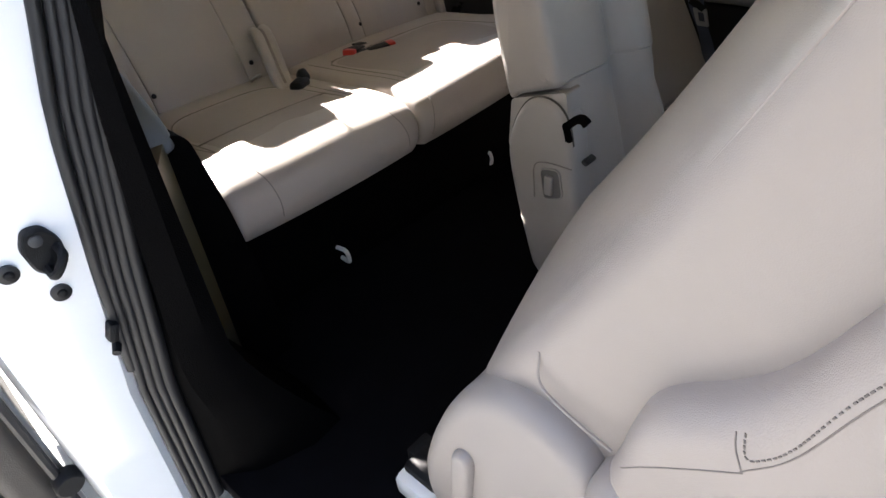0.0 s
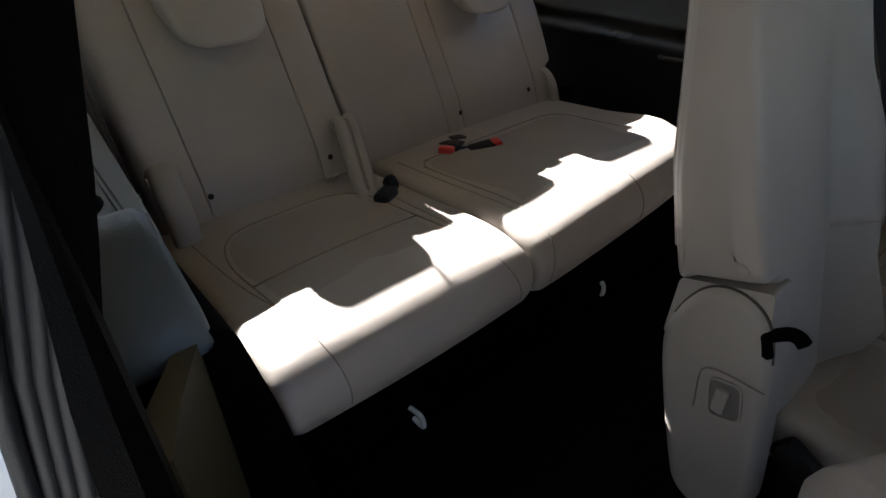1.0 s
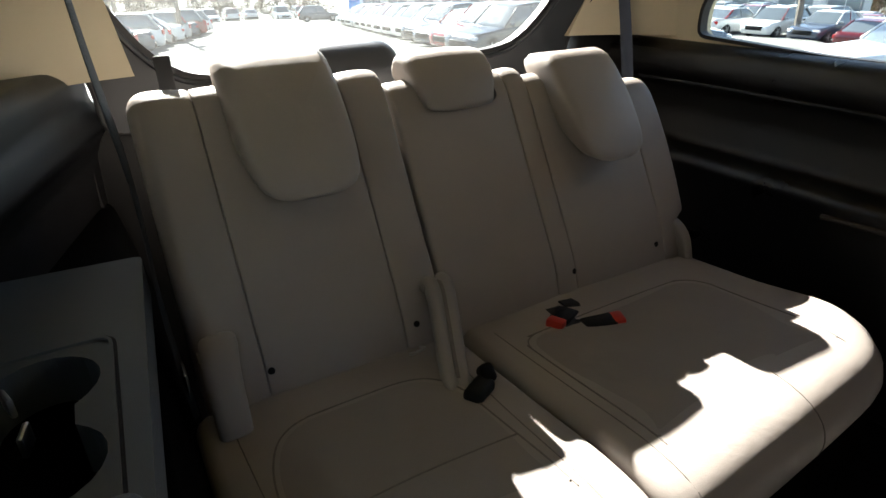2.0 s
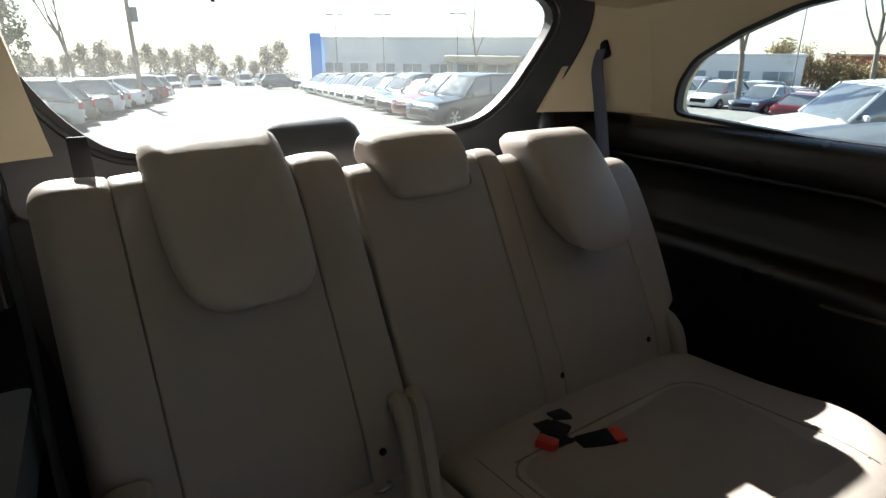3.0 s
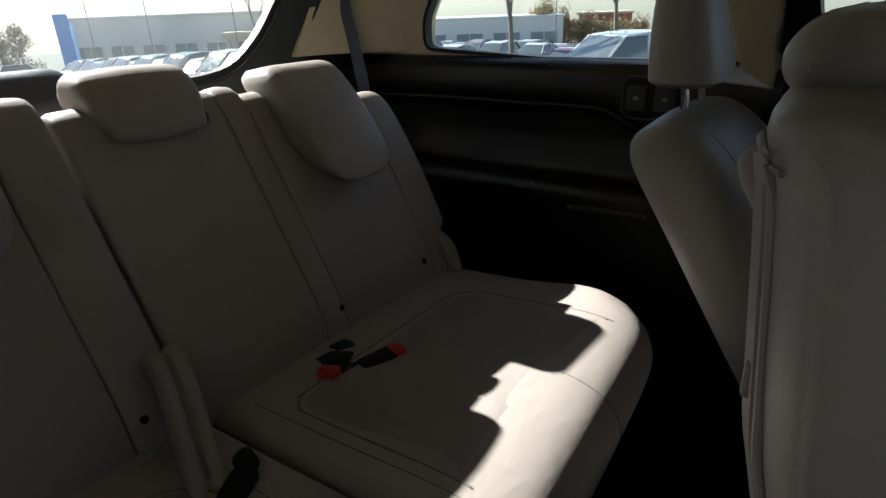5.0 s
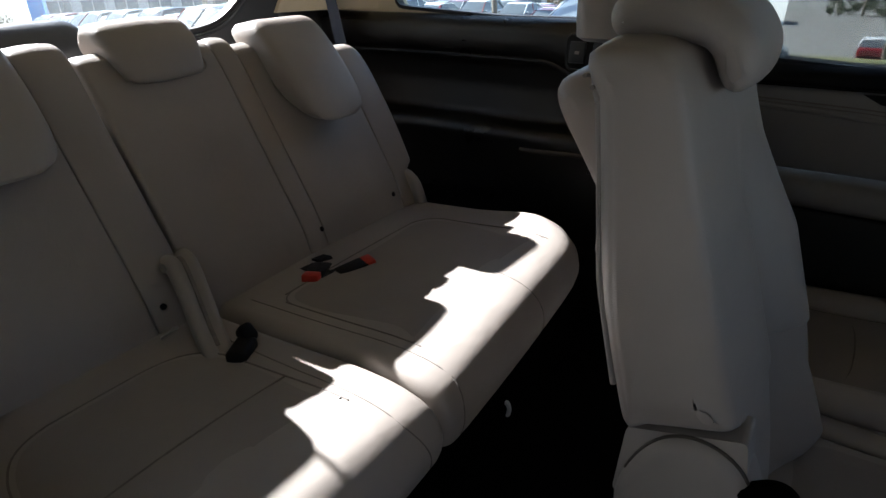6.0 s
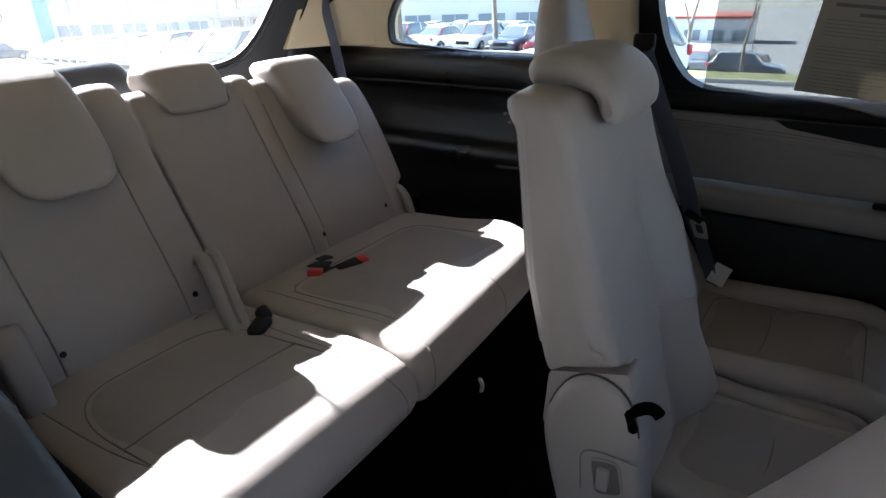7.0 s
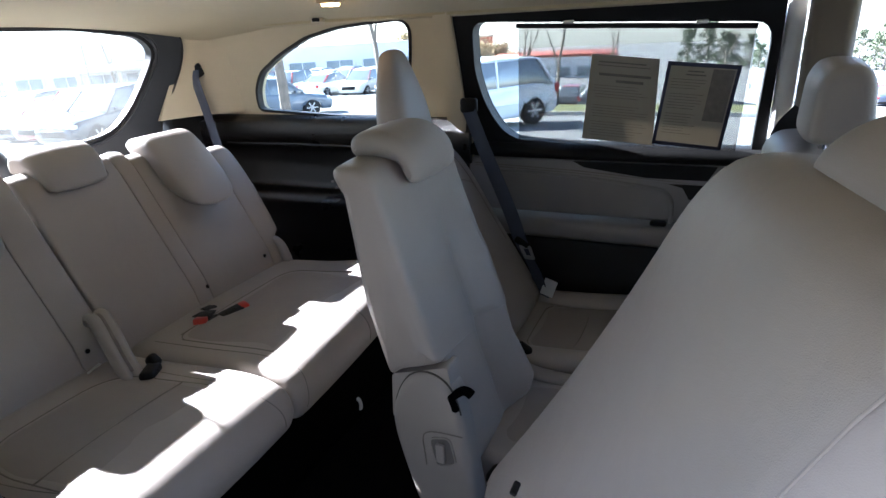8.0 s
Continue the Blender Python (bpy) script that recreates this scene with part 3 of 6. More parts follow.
rq.visible_shadow = False

# near C pillar: white jamb, rubber seal, black trim
def jamb(z):
    """x of the seal line at height z."""
    return float(np.interp(z, (-0.05, 0.25, 0.475, 0.69, 0.81, 1.0, 1.2), (-0.898, -0.886, -0.853, -0.812, -0.778, -0.735, -0.69)))


zs = [-0.05 + 1.22 * i / 28 for i in range(29)]
rings = []
for z in zs:
    x = jamb(z)
    rings.append([Vector(p) for p in ((x + 0.02, -0.665, z), (x - 0.012, -0.690, z), (x - 0.10, -0.680, z), (max(x - 0.17, -1.0), -0.668, z), (-1.010, -0.60, z), (-1.014, -0.45, z), (-1.014, 0.70, z), (-0.95, 0.70, z), (-0.93, -0.5, z), (x + 0.02, -0.60, z))])
quarter = whole("wall_outer_right", loft(rings), WHITE_PAINT, "white painted body side and door jamb", "wall", kind="structure")
zu = [0.30 + 0.90 * k / 20 for k in range(21)]
seal = thing("door_seal", (jamb(0), -0.70, 0.0), "black ribbed rubber weatherstrip along the door jamb", "door seal", kind="structure")
for dx, dy, r in ((0.006, 0.0, 0.007), (0.017, 0.006, 0.007), (0.028, 0.010, 0.008), (0.040, 0.010, 0.011)):
    part("rib", tube([(jamb(z) + dx, -0.70 - dy, z) for z in zs], r, 10), RUBBER, seal)
part("outer_lip", tube([(jamb(z) - 0.010 * min(1.0, (z - 0.30) / 0.35), -0.697, z) for z in zu], 0.008, 10), RUBBER, seal)
rings = []
for z in zs:
    x = jamb(z)
    low = max(0.0, (0.30 - z) / 0.30)
    xi = -0.755 + 0.134 * low ** 1.3
    rings.append([Vector(p) for p in ((x + 0.045, -0.695, z), (x + 0.052, -0.722, z), (0.6 * x + 0.4 * xi, -0.752 - 0.02 * low, z), (0.25 * x + 0.75 * xi, -0.775 - 0.03 * low, z), (xi, -0.768 - 0.03 * low, z), (xi + 0.006, -0.72, z), (xi + 0.006, -0.62, z), (x + 0.03, -0.60, z))])
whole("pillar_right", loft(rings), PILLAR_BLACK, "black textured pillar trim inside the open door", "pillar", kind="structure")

# ---- third-row bench ----
def back_profile(drop):
    """Side outline of a backrest; drop lowers its top along the lean."""
    k = 0.56 * drop
    return rounded([(-0.012, 0.350), (0.015, 0.44), (0.215 - k, 0.795 - drop), (0.245 - k, 0.832 - drop), (0.29 - k, 0.838 - drop), (0.325 - k, 0.79 - drop), (0.12, 0.36)], [0.02, 0.03, 0.06, 0.03, 0.03, 0.04, 0.03], 4)


CUSH = rounded([(0.02, 0.372), (-0.24, 0.394), (-0.44, 0.417), (-0.537, 0.401), (-0.564, 0.346), (-0.534, 0.280), (0.02, 0.240)], [0.02, 0.1, 0.08, 0.06, 0.05, 0.025, 0.03], 5)


def shield(cx, w, z0, z1, y0, y1, thick, taper=0.0, top_w=None, crisp=1.0):
    """A padded head restraint: front outline with a round foot, leaning with the backrest."""
    out = []
    top_w = top_w or w
    outline = [(-top_w / 2, 1.0), (top_w / 2, 1.0), (w / 2, 0.55), (w / 2 * (1 - taper), 0.10), (w / 2 * (0.62 - taper), 0.0), (-w / 2 * (0.62 - taper), 0.0), (-w / 2 * (1 - taper), 0.10), (-w / 2, 0.55)]
    h = z1 - z0
    poly = rounded([(x, v * h) for x, v in outline], [0.03, 0.03, 0.1, 0.05, 0.03, 0.03, 0.05, 0.1], 5)
    poly = resample(poly, 56)
    rings = []
    cx0, cv0 = sum(p[0] for p in poly) / len(poly), sum(p[1] for p in poly) / len(poly)
    front = drawn_in(poly, 0.034 * crisp)
    dome = [([(cx0 + (x - cx0) * s, cv0 + (v - cv0) * s) for x, v in front], -0.007 * (1 - s * s)) for s in (0.04, 0.3, 0.55, 0.78, 0.92)]
    layers = ((0.034 * crisp, 0.0), (0.016 * crisp, 0.006 * crisp), (0.006 * crisp, 0.018 * crisp), (0.0, 0.038 * crisp), (0.0, thick - 0.035), (0.006, thick - 0.015), (0.02, thick))
    for outline, t in dome + [(drawn_in(poly, d) if d else poly, t) for d, t in layers]:
        ring = []
        for x, v in outline:
            f = v / h
            lean = y0 + (y1 - y0) * f
            back = t * (0.45 + 0.55 * min(1.0, max(f, 0) * 1.6))
            ring.append(Vector((cx + x, lean + back - 0.012 * math.sin(math.pi * min(max(f, 0), 1)) * (1 - t / thick), z0 + v + (-0.02 * t / thick * f))))
        rings.append(ring)
    return loft(rings)


def dots_on(parent, xs, bm):
    tree = BVHTree.FromBMesh(bm)
    for x in xs:
        hit = tree.ray_cast(Vector((x, -0.5, 0.42)), Vector((0, 1, 0)))
        if hit[0] is not None:
            nrm = hit[1] if hit[1].y < 0 else -hit[1]
            part("plug", disc(hit[0] - nrm * 0.002, nrm, 0.0062, 0.004, 14), BLACK, parent, "black anchor plug")


def bench_section(name, label, x0, x1, seams_back, seams_cush, dots, cushion_x, panels, drops, folds):
    t = thing(name, ((x0 + x1) / 2, 0.0, 0.25), label, "bench seat", "rear bench sections")
    cols = []
    edges = [x0] + panels + [x1]
    for a, b, drop in zip(edges, edges[1:], drops):
        outer = b == x1 == 0.598

        def edge_curve(p):
            """The outer bolster bows out and steps in above the hinge."""
            if not outer:
                return p
            f = min(1.0, max(0.0, (p.x - a) / (b - a)))
            step = min(1.0, max(0.0, (0.475 - p.z) / 0.012))
            bow = math.sin(math.pi * min(1.0, max(0.0, (p.z - 0.42) / 0.40)))
            return Vector((p.x + f * (0.020 * bow - 0.030 * step), p.y, p.z))
        bm = slab(back_profile(drop), a + 0.0003, b - 0.0003, (0.028 if a == x0 == -0.570 else 0.010 if a == x0 else 0.004, 0.028 if b == x1 == 0.598 else 0.010 if b == x1 else 0.004), bulge=0.004, place=edge_curve, n=128)
        cols.append(bm)
    for i, bm in enumerate(cols):
        dots_on(t, [x for x in dots if edges[i] < x < edges[i + 1]], bm)
        part("backrest", bm, LEATHER, t)
    def corner(p):
        """The outer front corners are drawn back in plan."""
        far_end = cushion_x[1] > 0.3
        q = max(0.0, (p.x - (cushion_x[1] - 0.17)) / 0.17) if far_end else 0.0
        ease = min(1.0, max(0.0, (p.x + 0.05) / 0.50)) if far_end else 0.0
        front = max(0.0, min(1.0, (-0.2 - p.y) / 0.3))
        return Vector((p.x, p.y + (0.040 * ease + 0.085 * q ** 2.6) * front, p.z))
    bm = slab(CUSH, cushion_x[0], cushion_x[1], 0.024, bulge=0.006, mid=16, place=corner)
    threads = [s for s in (seam_on(bm, pts, way) for pts, way in seams_cush) if s]
    inserts = [patch_on(bm, o, (0, 0, -1)) for o in seams_back]
    threads += [s for s in [seam_on(bm, o, (0, 0, -1), 0.0016) for o in seams_back] + [seam_on(bm, pts, (0, 0, -1), 0.0015, 0.0019) for pts in folds] if s]
    cu = part("cushion", bm, LEATHER, t)
    for o in inserts:
        part("insert", o, PERFORATED, cu, "perforated leather insert")
    for s in threads:
        part("seam", s, SEAM, cu)
    return t


near_bench = bench_section("rear_seat", "beige leather rear bench section, single place with backrest up", -0.570, -0.1145, [[(x, y, 0.5) for x, y in rounded([(-0.520, -0.43), (-0.525, -0.20), (-0.48, -0.095), (-0.24, -0.095), (-0.19, -0.15), (-0.18, -0.43)], [0.005, 0.08, 0.06, 0.06, 0.05, 0.005], 6)]], [
    ([(-0.545, -0.02, 0.5), (-0.535, -0.30, 0.5), (-0.515, -0.44, 0.5), (-0.505, -0.54, 0.5)], (0, 0, -1)),
    ([(-0.505, -0.7, 0.40), (-0.50, -0.7, 0.36), (-0.497, -0.7, 0.312)], (0, 1, 0)),
    ([(-0.155, -0.12, 0.5), (-0.165, -0.35, 0.5), (-0.165, -0.53, 0.5)], (0, 0, -1)),
    ([(-0.165, -0.7, 0.40), (-0.15, -0.7, 0.36), (-0.14, -0.7, 0.315)], (0, 1, 0)),
], (-0.459, -0.181), (-0.596, -0.097), [-0.468, -0.205], [-0.012, -0.012, -0.012], [[(-0.525, -0.318, 0.5), (-0.36, -0.312, 0.5), (-0.185, -0.318, 0.5)]])
far_bench = bench_section("rear_seat", "beige leather rear bench section, double width with backrest up", -0.1085, 0.598, [[(x, y, 0.5) for x, y in rounded([(-0.02, -0.435), (-0.015, -0.10), (0.47, -0.10), (0.455, -0.43)], [0.005, 0.05, 0.08, 0.005], 6)]], [
    ([(-0.088 + 0.05, -0.05, 0.5), (-0.04, -0.35, 0.5), (-0.04, -0.53, 0.5)], (0, 0, -1)),
    ([(-0.04, -0.7, 0.40), (-0.055, -0.7, 0.36), (-0.06, -0.7, 0.315)], (0, 1, 0)),
    ([(0.255, -0.43, 0.5), (0.25, -0.53, 0.5), (0.25, -0.55, 0.5)], (0, 0, -1)),
    ([(0.25, -0.7, 0.40), (0.25, -0.7, 0.36), (0.25, -0.7, 0.32)], (0, 1, 0)),
], (0.216, 0.476), (-0.089, 0.582), [0.168, 0.222, 0.505], [0.014, 0.014, 0.030, 0.068], [])

part("headrest", shield(-0.320, 0.212, 0.682, 0.908, 0.066, 0.248, 0.110, 0.10, 0.205), LEATHER, near_bench)
part("headrest", shield(0.368, 0.196, 0.640, 0.858, 0.040, 0.216, 0.118, 0.12, 0.190, crisp=0.6), LEATHER, far_bench)
part("headrest", slab(rounded([(0.178, 0.768), (0.206, 0.828), (0.256, 0.871), (0.312, 0.872), (0.338, 0.815), (0.27, 0.79)], 0.022, 4), -0.060, 0.138, 0.018, bulge=0.006, place=lambda p: Vector((0.04 + (p.x - 0.04) * (0.80 + 0.20 * min(1.0, max(0.0, (p.z - 0.765) / 0.075))), p.y, p.z))), LEATHER, far_bench)

# hinge covers beside the backrests
def hinge_cover(path, w, thick, grooved=False):
    """A curved sheath that leans over the hinge; the middle one has a groove down its face."""
    t = thing("hinge_cover", path[-1], "curved grey plastic seat hinge cover at the backrest foot", "hinge cover", "seat hinge covers")
    pts = spline(path, 7)
    rings = []
    for i, p in enumerate(pts):
        d = (pts[min(i + 1, len(pts) - 1)] - pts[max(i - 1, 0)]).normalized()
        u = Vector((1, 0, 0))
        u = (u - d * u.dot(d)).normalized()
        n = u.cross(d).normalized()
        f = i / (len(pts) - 1)
        s_ = 1.0 if 0 < f < 1 else 0.55
        ring = []
        for k in range(24):
            a = 2 * math.pi * k / 24
            cx, sy = math.copysign(abs(math.cos(a)) ** 0.6, math.cos(a)), math.copysign(abs(math.sin(a)) ** 0.7, math.sin(a))
            dent = (0.009 if grooved else 0.0) * math.exp(-(cx / 0.3) ** 2) * (abs(sy) > 0.5)
            ring.append(p + u * cx * w / 2 * s_ * (1 - 0.18 * f) + n * (sy * (thick / 2 * s_) - math.copysign(dent, sy)))
        rings.append(ring)
    part("cover", loft(rings), PLASTIC_GREY, t)
    if grooved:
        face = [p + Vector((0, -0.6, 0.8)).normalized() * (thick / 2 - 0.005) for p in pts[4:-3]]
        part("groove", strap(face, w * 0.12, 0.002, (1, 0, 0)), SEAM, t, "dark moulded groove")
    part("pivot_cap", disc(pts[9] + Vector((-w * 0.48, 0, 0)), (-1, 0, 0), 0.009, 0.004, 16), PLASTIC_GREY, t)
    return t


hinge_cover([(-0.122, 0.050, 0.462), (-0.124, 0.030, 0.480), (-0.130, 0.002, 0.476), (-0.146, -0.045, 0.440), (-0.168, -0.100, 0.405), (-0.196, -0.172, 0.372)], 0.060, 0.040, True)
hinge_cover([(-0.530, 0.045, 0.475), (-0.532, 0.015, 0.492), (-0.538, -0.02, 0.470), (-0.540, -0.050, 0.42), (-0.540, -0.068, 0.35)], 0.062, 0.040)
hinge_cover([(0.555, 0.055, 0.43), (0.555, 0.03, 0.445), (0.558, 0.0, 0.42), (0.56, -0.02, 0.36)], 0.034, 0.035)

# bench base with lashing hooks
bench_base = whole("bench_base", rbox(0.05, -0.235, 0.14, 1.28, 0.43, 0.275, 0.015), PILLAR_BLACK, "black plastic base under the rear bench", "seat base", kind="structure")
for x, y in ((-0.323, -0.47), (0.276, -0.445)):
    hk = thing("lashing_hook", (x, y, 0.06), "small white plastic hook on the bench base", "hook", "hooks")
    part("loop", tube(spline([(x - 0.004, -0.445, 0.085), (x - 0.002, y - 0.008, 0.087), (x + 0.002, y - 0.012, 0.069), (x + 0.004, y - 0.008, 0.049), (x + 0.004, -0.445, 0.049)], 5), 0.0055, 8), WHITE_PLASTIC, hk)

# buckles on the double section
def buckle(x, y, z, turn, tail):
    t = thing("belt_buckle", (x, y, z - 0.012), "black seat belt buckle with a red button lying on the cushion", "belt buckle", "rear buckles")
    m = Matrix.Rotation(radians(turn), 4, "Z") @ Matrix.Rotation(radians(-8), 4, "Y")
    c = Vector((x, y, z))
    part("housing", rbox(*c, 0.070, 0.042, 0.026, 0.007, 2, m), BLACK, t)
    d = m @ Vector((0.038, 0, 0.002))
    part("button", rbox(*(c + d), 0.028, 0.037, 0.022, 0.005, 2, m), RED, t, "red release button")
    e = m @ Vector((-0.034, 0, 0))
    part("stalk", strap(spline([c + e, c + e * 1.5 + Vector((0, 0.006, 0.008)), Vector(tail)], 6), 0.036, 0.008, (tail[1] - y, x - tail[0], 0)), WEB_DARK, t)
    return t


buckle(0.112, -0.082, 0.381, 205, (0.160, -0.030, 0.380))
buckle(0.152, -0.140, 0.384, -22, (0.118, -0.040, 0.379))
# recess and folded centre buckle between the sections
cb = thing("belt_buckle", (-0.105, -0.09, 0.36), "black buckle folded between the two bench sections", "belt buckle", "rear buckles")
part("housing", rbox(-0.172, -0.196, 0.398, 0.058, 0.036, 0.026, 0.009, 3, Matrix.Rotation(0.5, 4, "Z")), BLACK, cb)
part("socket", rbox(-0.144, -0.176, 0.408, 0.026, 0.034, 0.030, 0.009, 3, Matrix.Rotation(0.7, 4, "X")), BLACK, cb)
part("wire", tube(spline([(-0.215, -0.03, 0.385), (-0.212, -0.050, 0.400), (-0.192, -0.046, 0.400), (-0.188, -0.02, 0.385)], 5), 0.003, 6), STEEL, cb)

# ---- belts ----
fb = thing("seat_belt", (0.83, 0.55, 0.60), "grey seat belt hanging from a guide in the rear pillar", "seat belt", "seat belts")
part("guide", rbox(0.842, 0.535, 1.0, 0.016, 0.055, 0.05, 0.012, 3, Matrix.Rotation(radians(-24), 4, "X")), BLACK, fb, "black belt guide slot")
part("webbing", strap(spline([(0.828, 0.535, 1.005), (0.82, 0.53, 0.96), (0.815, 0.50, 0.85), (0.80, 0.455, 0.70), (0.79, 0.42, 0.56)], 6), 0.050, 0.002, (0.1, 1, 0.15)), WEBBING, fb)
nb = thing("seat_belt", (-0.60, 0.1, 0.40), "grey seat belt running down beside the single rear place", "seat belt", "seat belts")
part("webbing", strap(spline([(-0.615, 0.36, 1.10), (-0.605, 0.26, 0.92), (-0.592, 0.14, 0.74), (-0.595, 0.06, 0.55), (-0.588, -0.02, 0.40)], 8), 0.046, 0.002, (0.12, 1, 0.3)), WEB_DARK, nb)
part("tongue", rbox(-0.590, 0.005, 0.455, 0.008, 0.045, 0.05, 0.004), CHROME, nb, "bright metal tongue plate")

# ---- second row: narrow middle seat ----
mid = thing("middle_seat", (0.16, -0.95, 0.0), "narrow beige leather middle seat, backrest upright", "car seat", "second row seats")
MX = -0.082                     # outer side of the middle seat's backrest
MB = rounded([(-0.765, 0.462), (-0.752, 0.50), (-0.718, 0.62), (-0.702, 0.78), (-0.692, 0.865), (-0.704, 0.893), (-0.775, 0.893), (-0.800, 0.865), (-0.830, 0.76), (-0.880, 0.607), (-0.906, 0.53), (-0.912, 0.514)], [0.015, 0.03, 0.1, 0.1, 0.02, 0.02, 0.02, 0.03, 0.1, 0.1, 0.03, 0.012], 3)
MF = rounded([(-0.775, 0.47), (-0.79, 0.51), (-0.903, 0.53), (-0.918, 0.48), (-0.942, 0.36), (-0.958, 0.23), (-0.90, 0.20), (-0.83, 0.36)], [0.02, 0.02, 0.01, 0.1, 0.1, 0.03, 0.03, 0.05], 3)


def mid_rear(z):
    return float(np.interp(z, (0.20, 0.36, 0.475, 0.62, 0.78, 0.865, 0.9), (-0.90, -0.83, -0.752, -0.718, -0.702, -0.692, -0.698)))


def mid_round(p):
    """Rear corners rounded off in plan, the front with a raised inner bolster and a fold, the foot drawn in over the recliner."""
    back = min(1.0, max(0.0, (p.y - (mid_rear(p.z) - 0.07)) / 0.07))
    u = min(1.0, max(0.0, (p.x - MX) / 0.15))
    front = min(1.0, max(0.0, (mid_rear(p.z) - 0.06 - p.y) / 0.04))
    low = min(1.0, max(0.0, (0.80 - p.z) / 0.15))
    flare = min(1.0, max(0.0, (0.45 - p.z) / 0.20))
    fold = 0.016 * math.exp(-((p.x - 0.125 - 0.05 * flare) / 0.022) ** 2) - (0.036 + 0.035 * flare) * math.exp(-((p.x - 0.205 - 0.05 * flare) / 0.045) ** 2)
    arch = 0.71 - 1.6 * (p.x - 0.075) ** 2
    shoulder = -0.007 * math.exp(-((p.x - 0.05) / 0.06) ** 2) * min(1.0, max(0.0, (arch - p.z) / 0.02))
    return Vector((p.x, p.y - 0.040 * (1 - u) ** 2 * back * min(1.0, max(0.30, (0.90 - p.z) / 0.06)) + front * (low * fold + shoulder), p.z))


mb = slab(MB, MX, 0.275, 0.016, bulge=0.004, mid=26, place=mid_round, dome=0.005)
mf = slab(MF, -0.045, 0.275, 0.012, bulge=0.002, mid=26, place=mid_round)
mseams = [seam_on(mb, pts, way, 0.0008) for pts, way in (
    ([(0.085, 0.0, 0.86), (0.085, 0.0, 0.70), (0.085, 0.0, 0.50)], (0, -1, 0)),
    ([(0.01, 0.0, 0.85), (0.05, 0.0, 0.842), (0.085, 0.0, 0.83), (0.16, 0.0, 0.835), (0.26, 0.0, 0.835)], (0, -1, 0)))]
mbp = part("backrest", mb, LEATHER, mid)
part("backrest_foot", mf, LEATHER, mid)
for s in mseams:
    if s:
        part("seam", s, SEAM, mbp)
MH = rounded([(-0.702, 0.889), (-0.694, 0.918), (-0.715, 0.938), (-0.775, 0.942), (-0.820, 0.920), (-0.843, 0.885), (-0.843, 0.850), (-0.820, 0.842), (-0.800, 0.889)], [0.02, 0.03, 0.03, 0.05, 0.05, 0.04, 0.02, 0.02, 0.02], 4)
mh = slab(MH, 0.004, 0.200, 0.022, bulge=0.006)
hs = seam_on(mh, [(0.10, 0, 0.97), (0.10, 0, 0.94), (0.10, 0, 0.91)], (0, -1, 0))
mhp = part("headrest", mh, LEATHER, mid)
if hs:
    part("seam", hs, SEAM, mhp)
# long plastic slot down the outer edge of its back
def on_corner(x, z, lift=0.0):
    return mid_round(Vector((x, mid_rear(z) + lift, z)))


zz = [0.49 + 0.36 * i / 18 for i in range(19)]
part("slot_trim", strap([on_corner(-0.006, z, 0.0005) for z in zz], 0.046, 0.006, (0.85, 0.5, 0)), PLASTIC_GREY, mid, "grey plastic guide track")
loop = [on_corner(-0.034, z, 0.003) for z in zz] + [on_corner(-0.034 + 0.009 * k, 0.850 + 0.012 * math.sin(math.pi * k / 6), 0.003) for k in range(1, 6)] + [on_corner(0.020, z, 0.003) for z in reversed(zz)]
part("track_rim", tube(loop, 0.0042, 8), PLASTIC_GREY, mid, "raised rim of the guide track")
part("track_rib", tube([on_corner(-0.012, z, 0.004) for z in zz[:-1]], 0.0028, 8), PLASTIC_GREY, mid)
part("slot", strap([on_corner(0.006, z, 0.0035) for z in zz[1:15]], 0.011, 0.004, (0.85, 0.5, 0)), BLACK, mid, "dark slot")
part("catch_tab", rbox(*on_corner(0.006, 0.66, 0.006), 0.012, 0.010, 0.036, 0.004, 2), PLASTIC_GREY, mid)
part("back_panel_seam", tube([on_corner(0.095, z, 0.0025) for z in zz], 0.0020, 6), SEAM, mid)
for dz in (0.0, 0.011):
    part("piping", tube([on_corner(MX + 0.004 + 0.021 * k, 0.866 - dz - 0.016 * min(1.0, k / 5), 0.0025) for k in range(17)], 0.0023, 6), SEAM, mid)
part("hinge_plate", plate(rounded([(-0.797, 0.466), (-0.790, 0.36), (-0.945, 0.36), (-0.922, 0.506)], 0.008, 3), lambda u, v, d: Vector((-0.073 + d, u, v)), 0.05), PLASTIC_GREY, mid, "pale plate round the recliner cover")
SH = rounded([(-0.792, 0.37), (-0.812, 0.435), (-0.840, 0.478), (-0.880, 0.492), (-0.922, 0.475), (-0.944, 0.43), (-0.968, 0.26), (-0.988, 0.10), (-0.945, 0.05), (-0.87, 0.06), (-0.828, 0.20), (-0.802, 0.30)], [0.03, 0.03, 0.04, 0.04, 0.04, 0.05, 0.06, 0.04, 0.04, 0.04, 0.05, 0.05], 4)
part("side_shield", slab(SH, -0.086, -0.016, 0.016, bulge=0.003), PLASTIC_GREY, mid, "grey plastic recliner cover")
# dark bead paints the gap's shade, so the cover stands out from the plate
part("shield_gap_shade", tube([(-0.0745, u, v) for u, v in SH if v > 0.40], 0.0024, 6), BROWN_TRIM, mid, "dark line standing for the shaded gap round the recliner cover")
cup_in = rounded([(-0.882, 0.340), (-0.925, 0.350), (-0.937, 0.290), (-0.895, 0.275)], 0.012, 3)
part("latch_cup", ring_panel(cup_in, inset2(cup_in, -0.003), lambda u, v, d: Vector((-0.0905 + d, u, v)), 0.012, 24), PLASTIC_GREY, mid, "raised rim of the release recess")
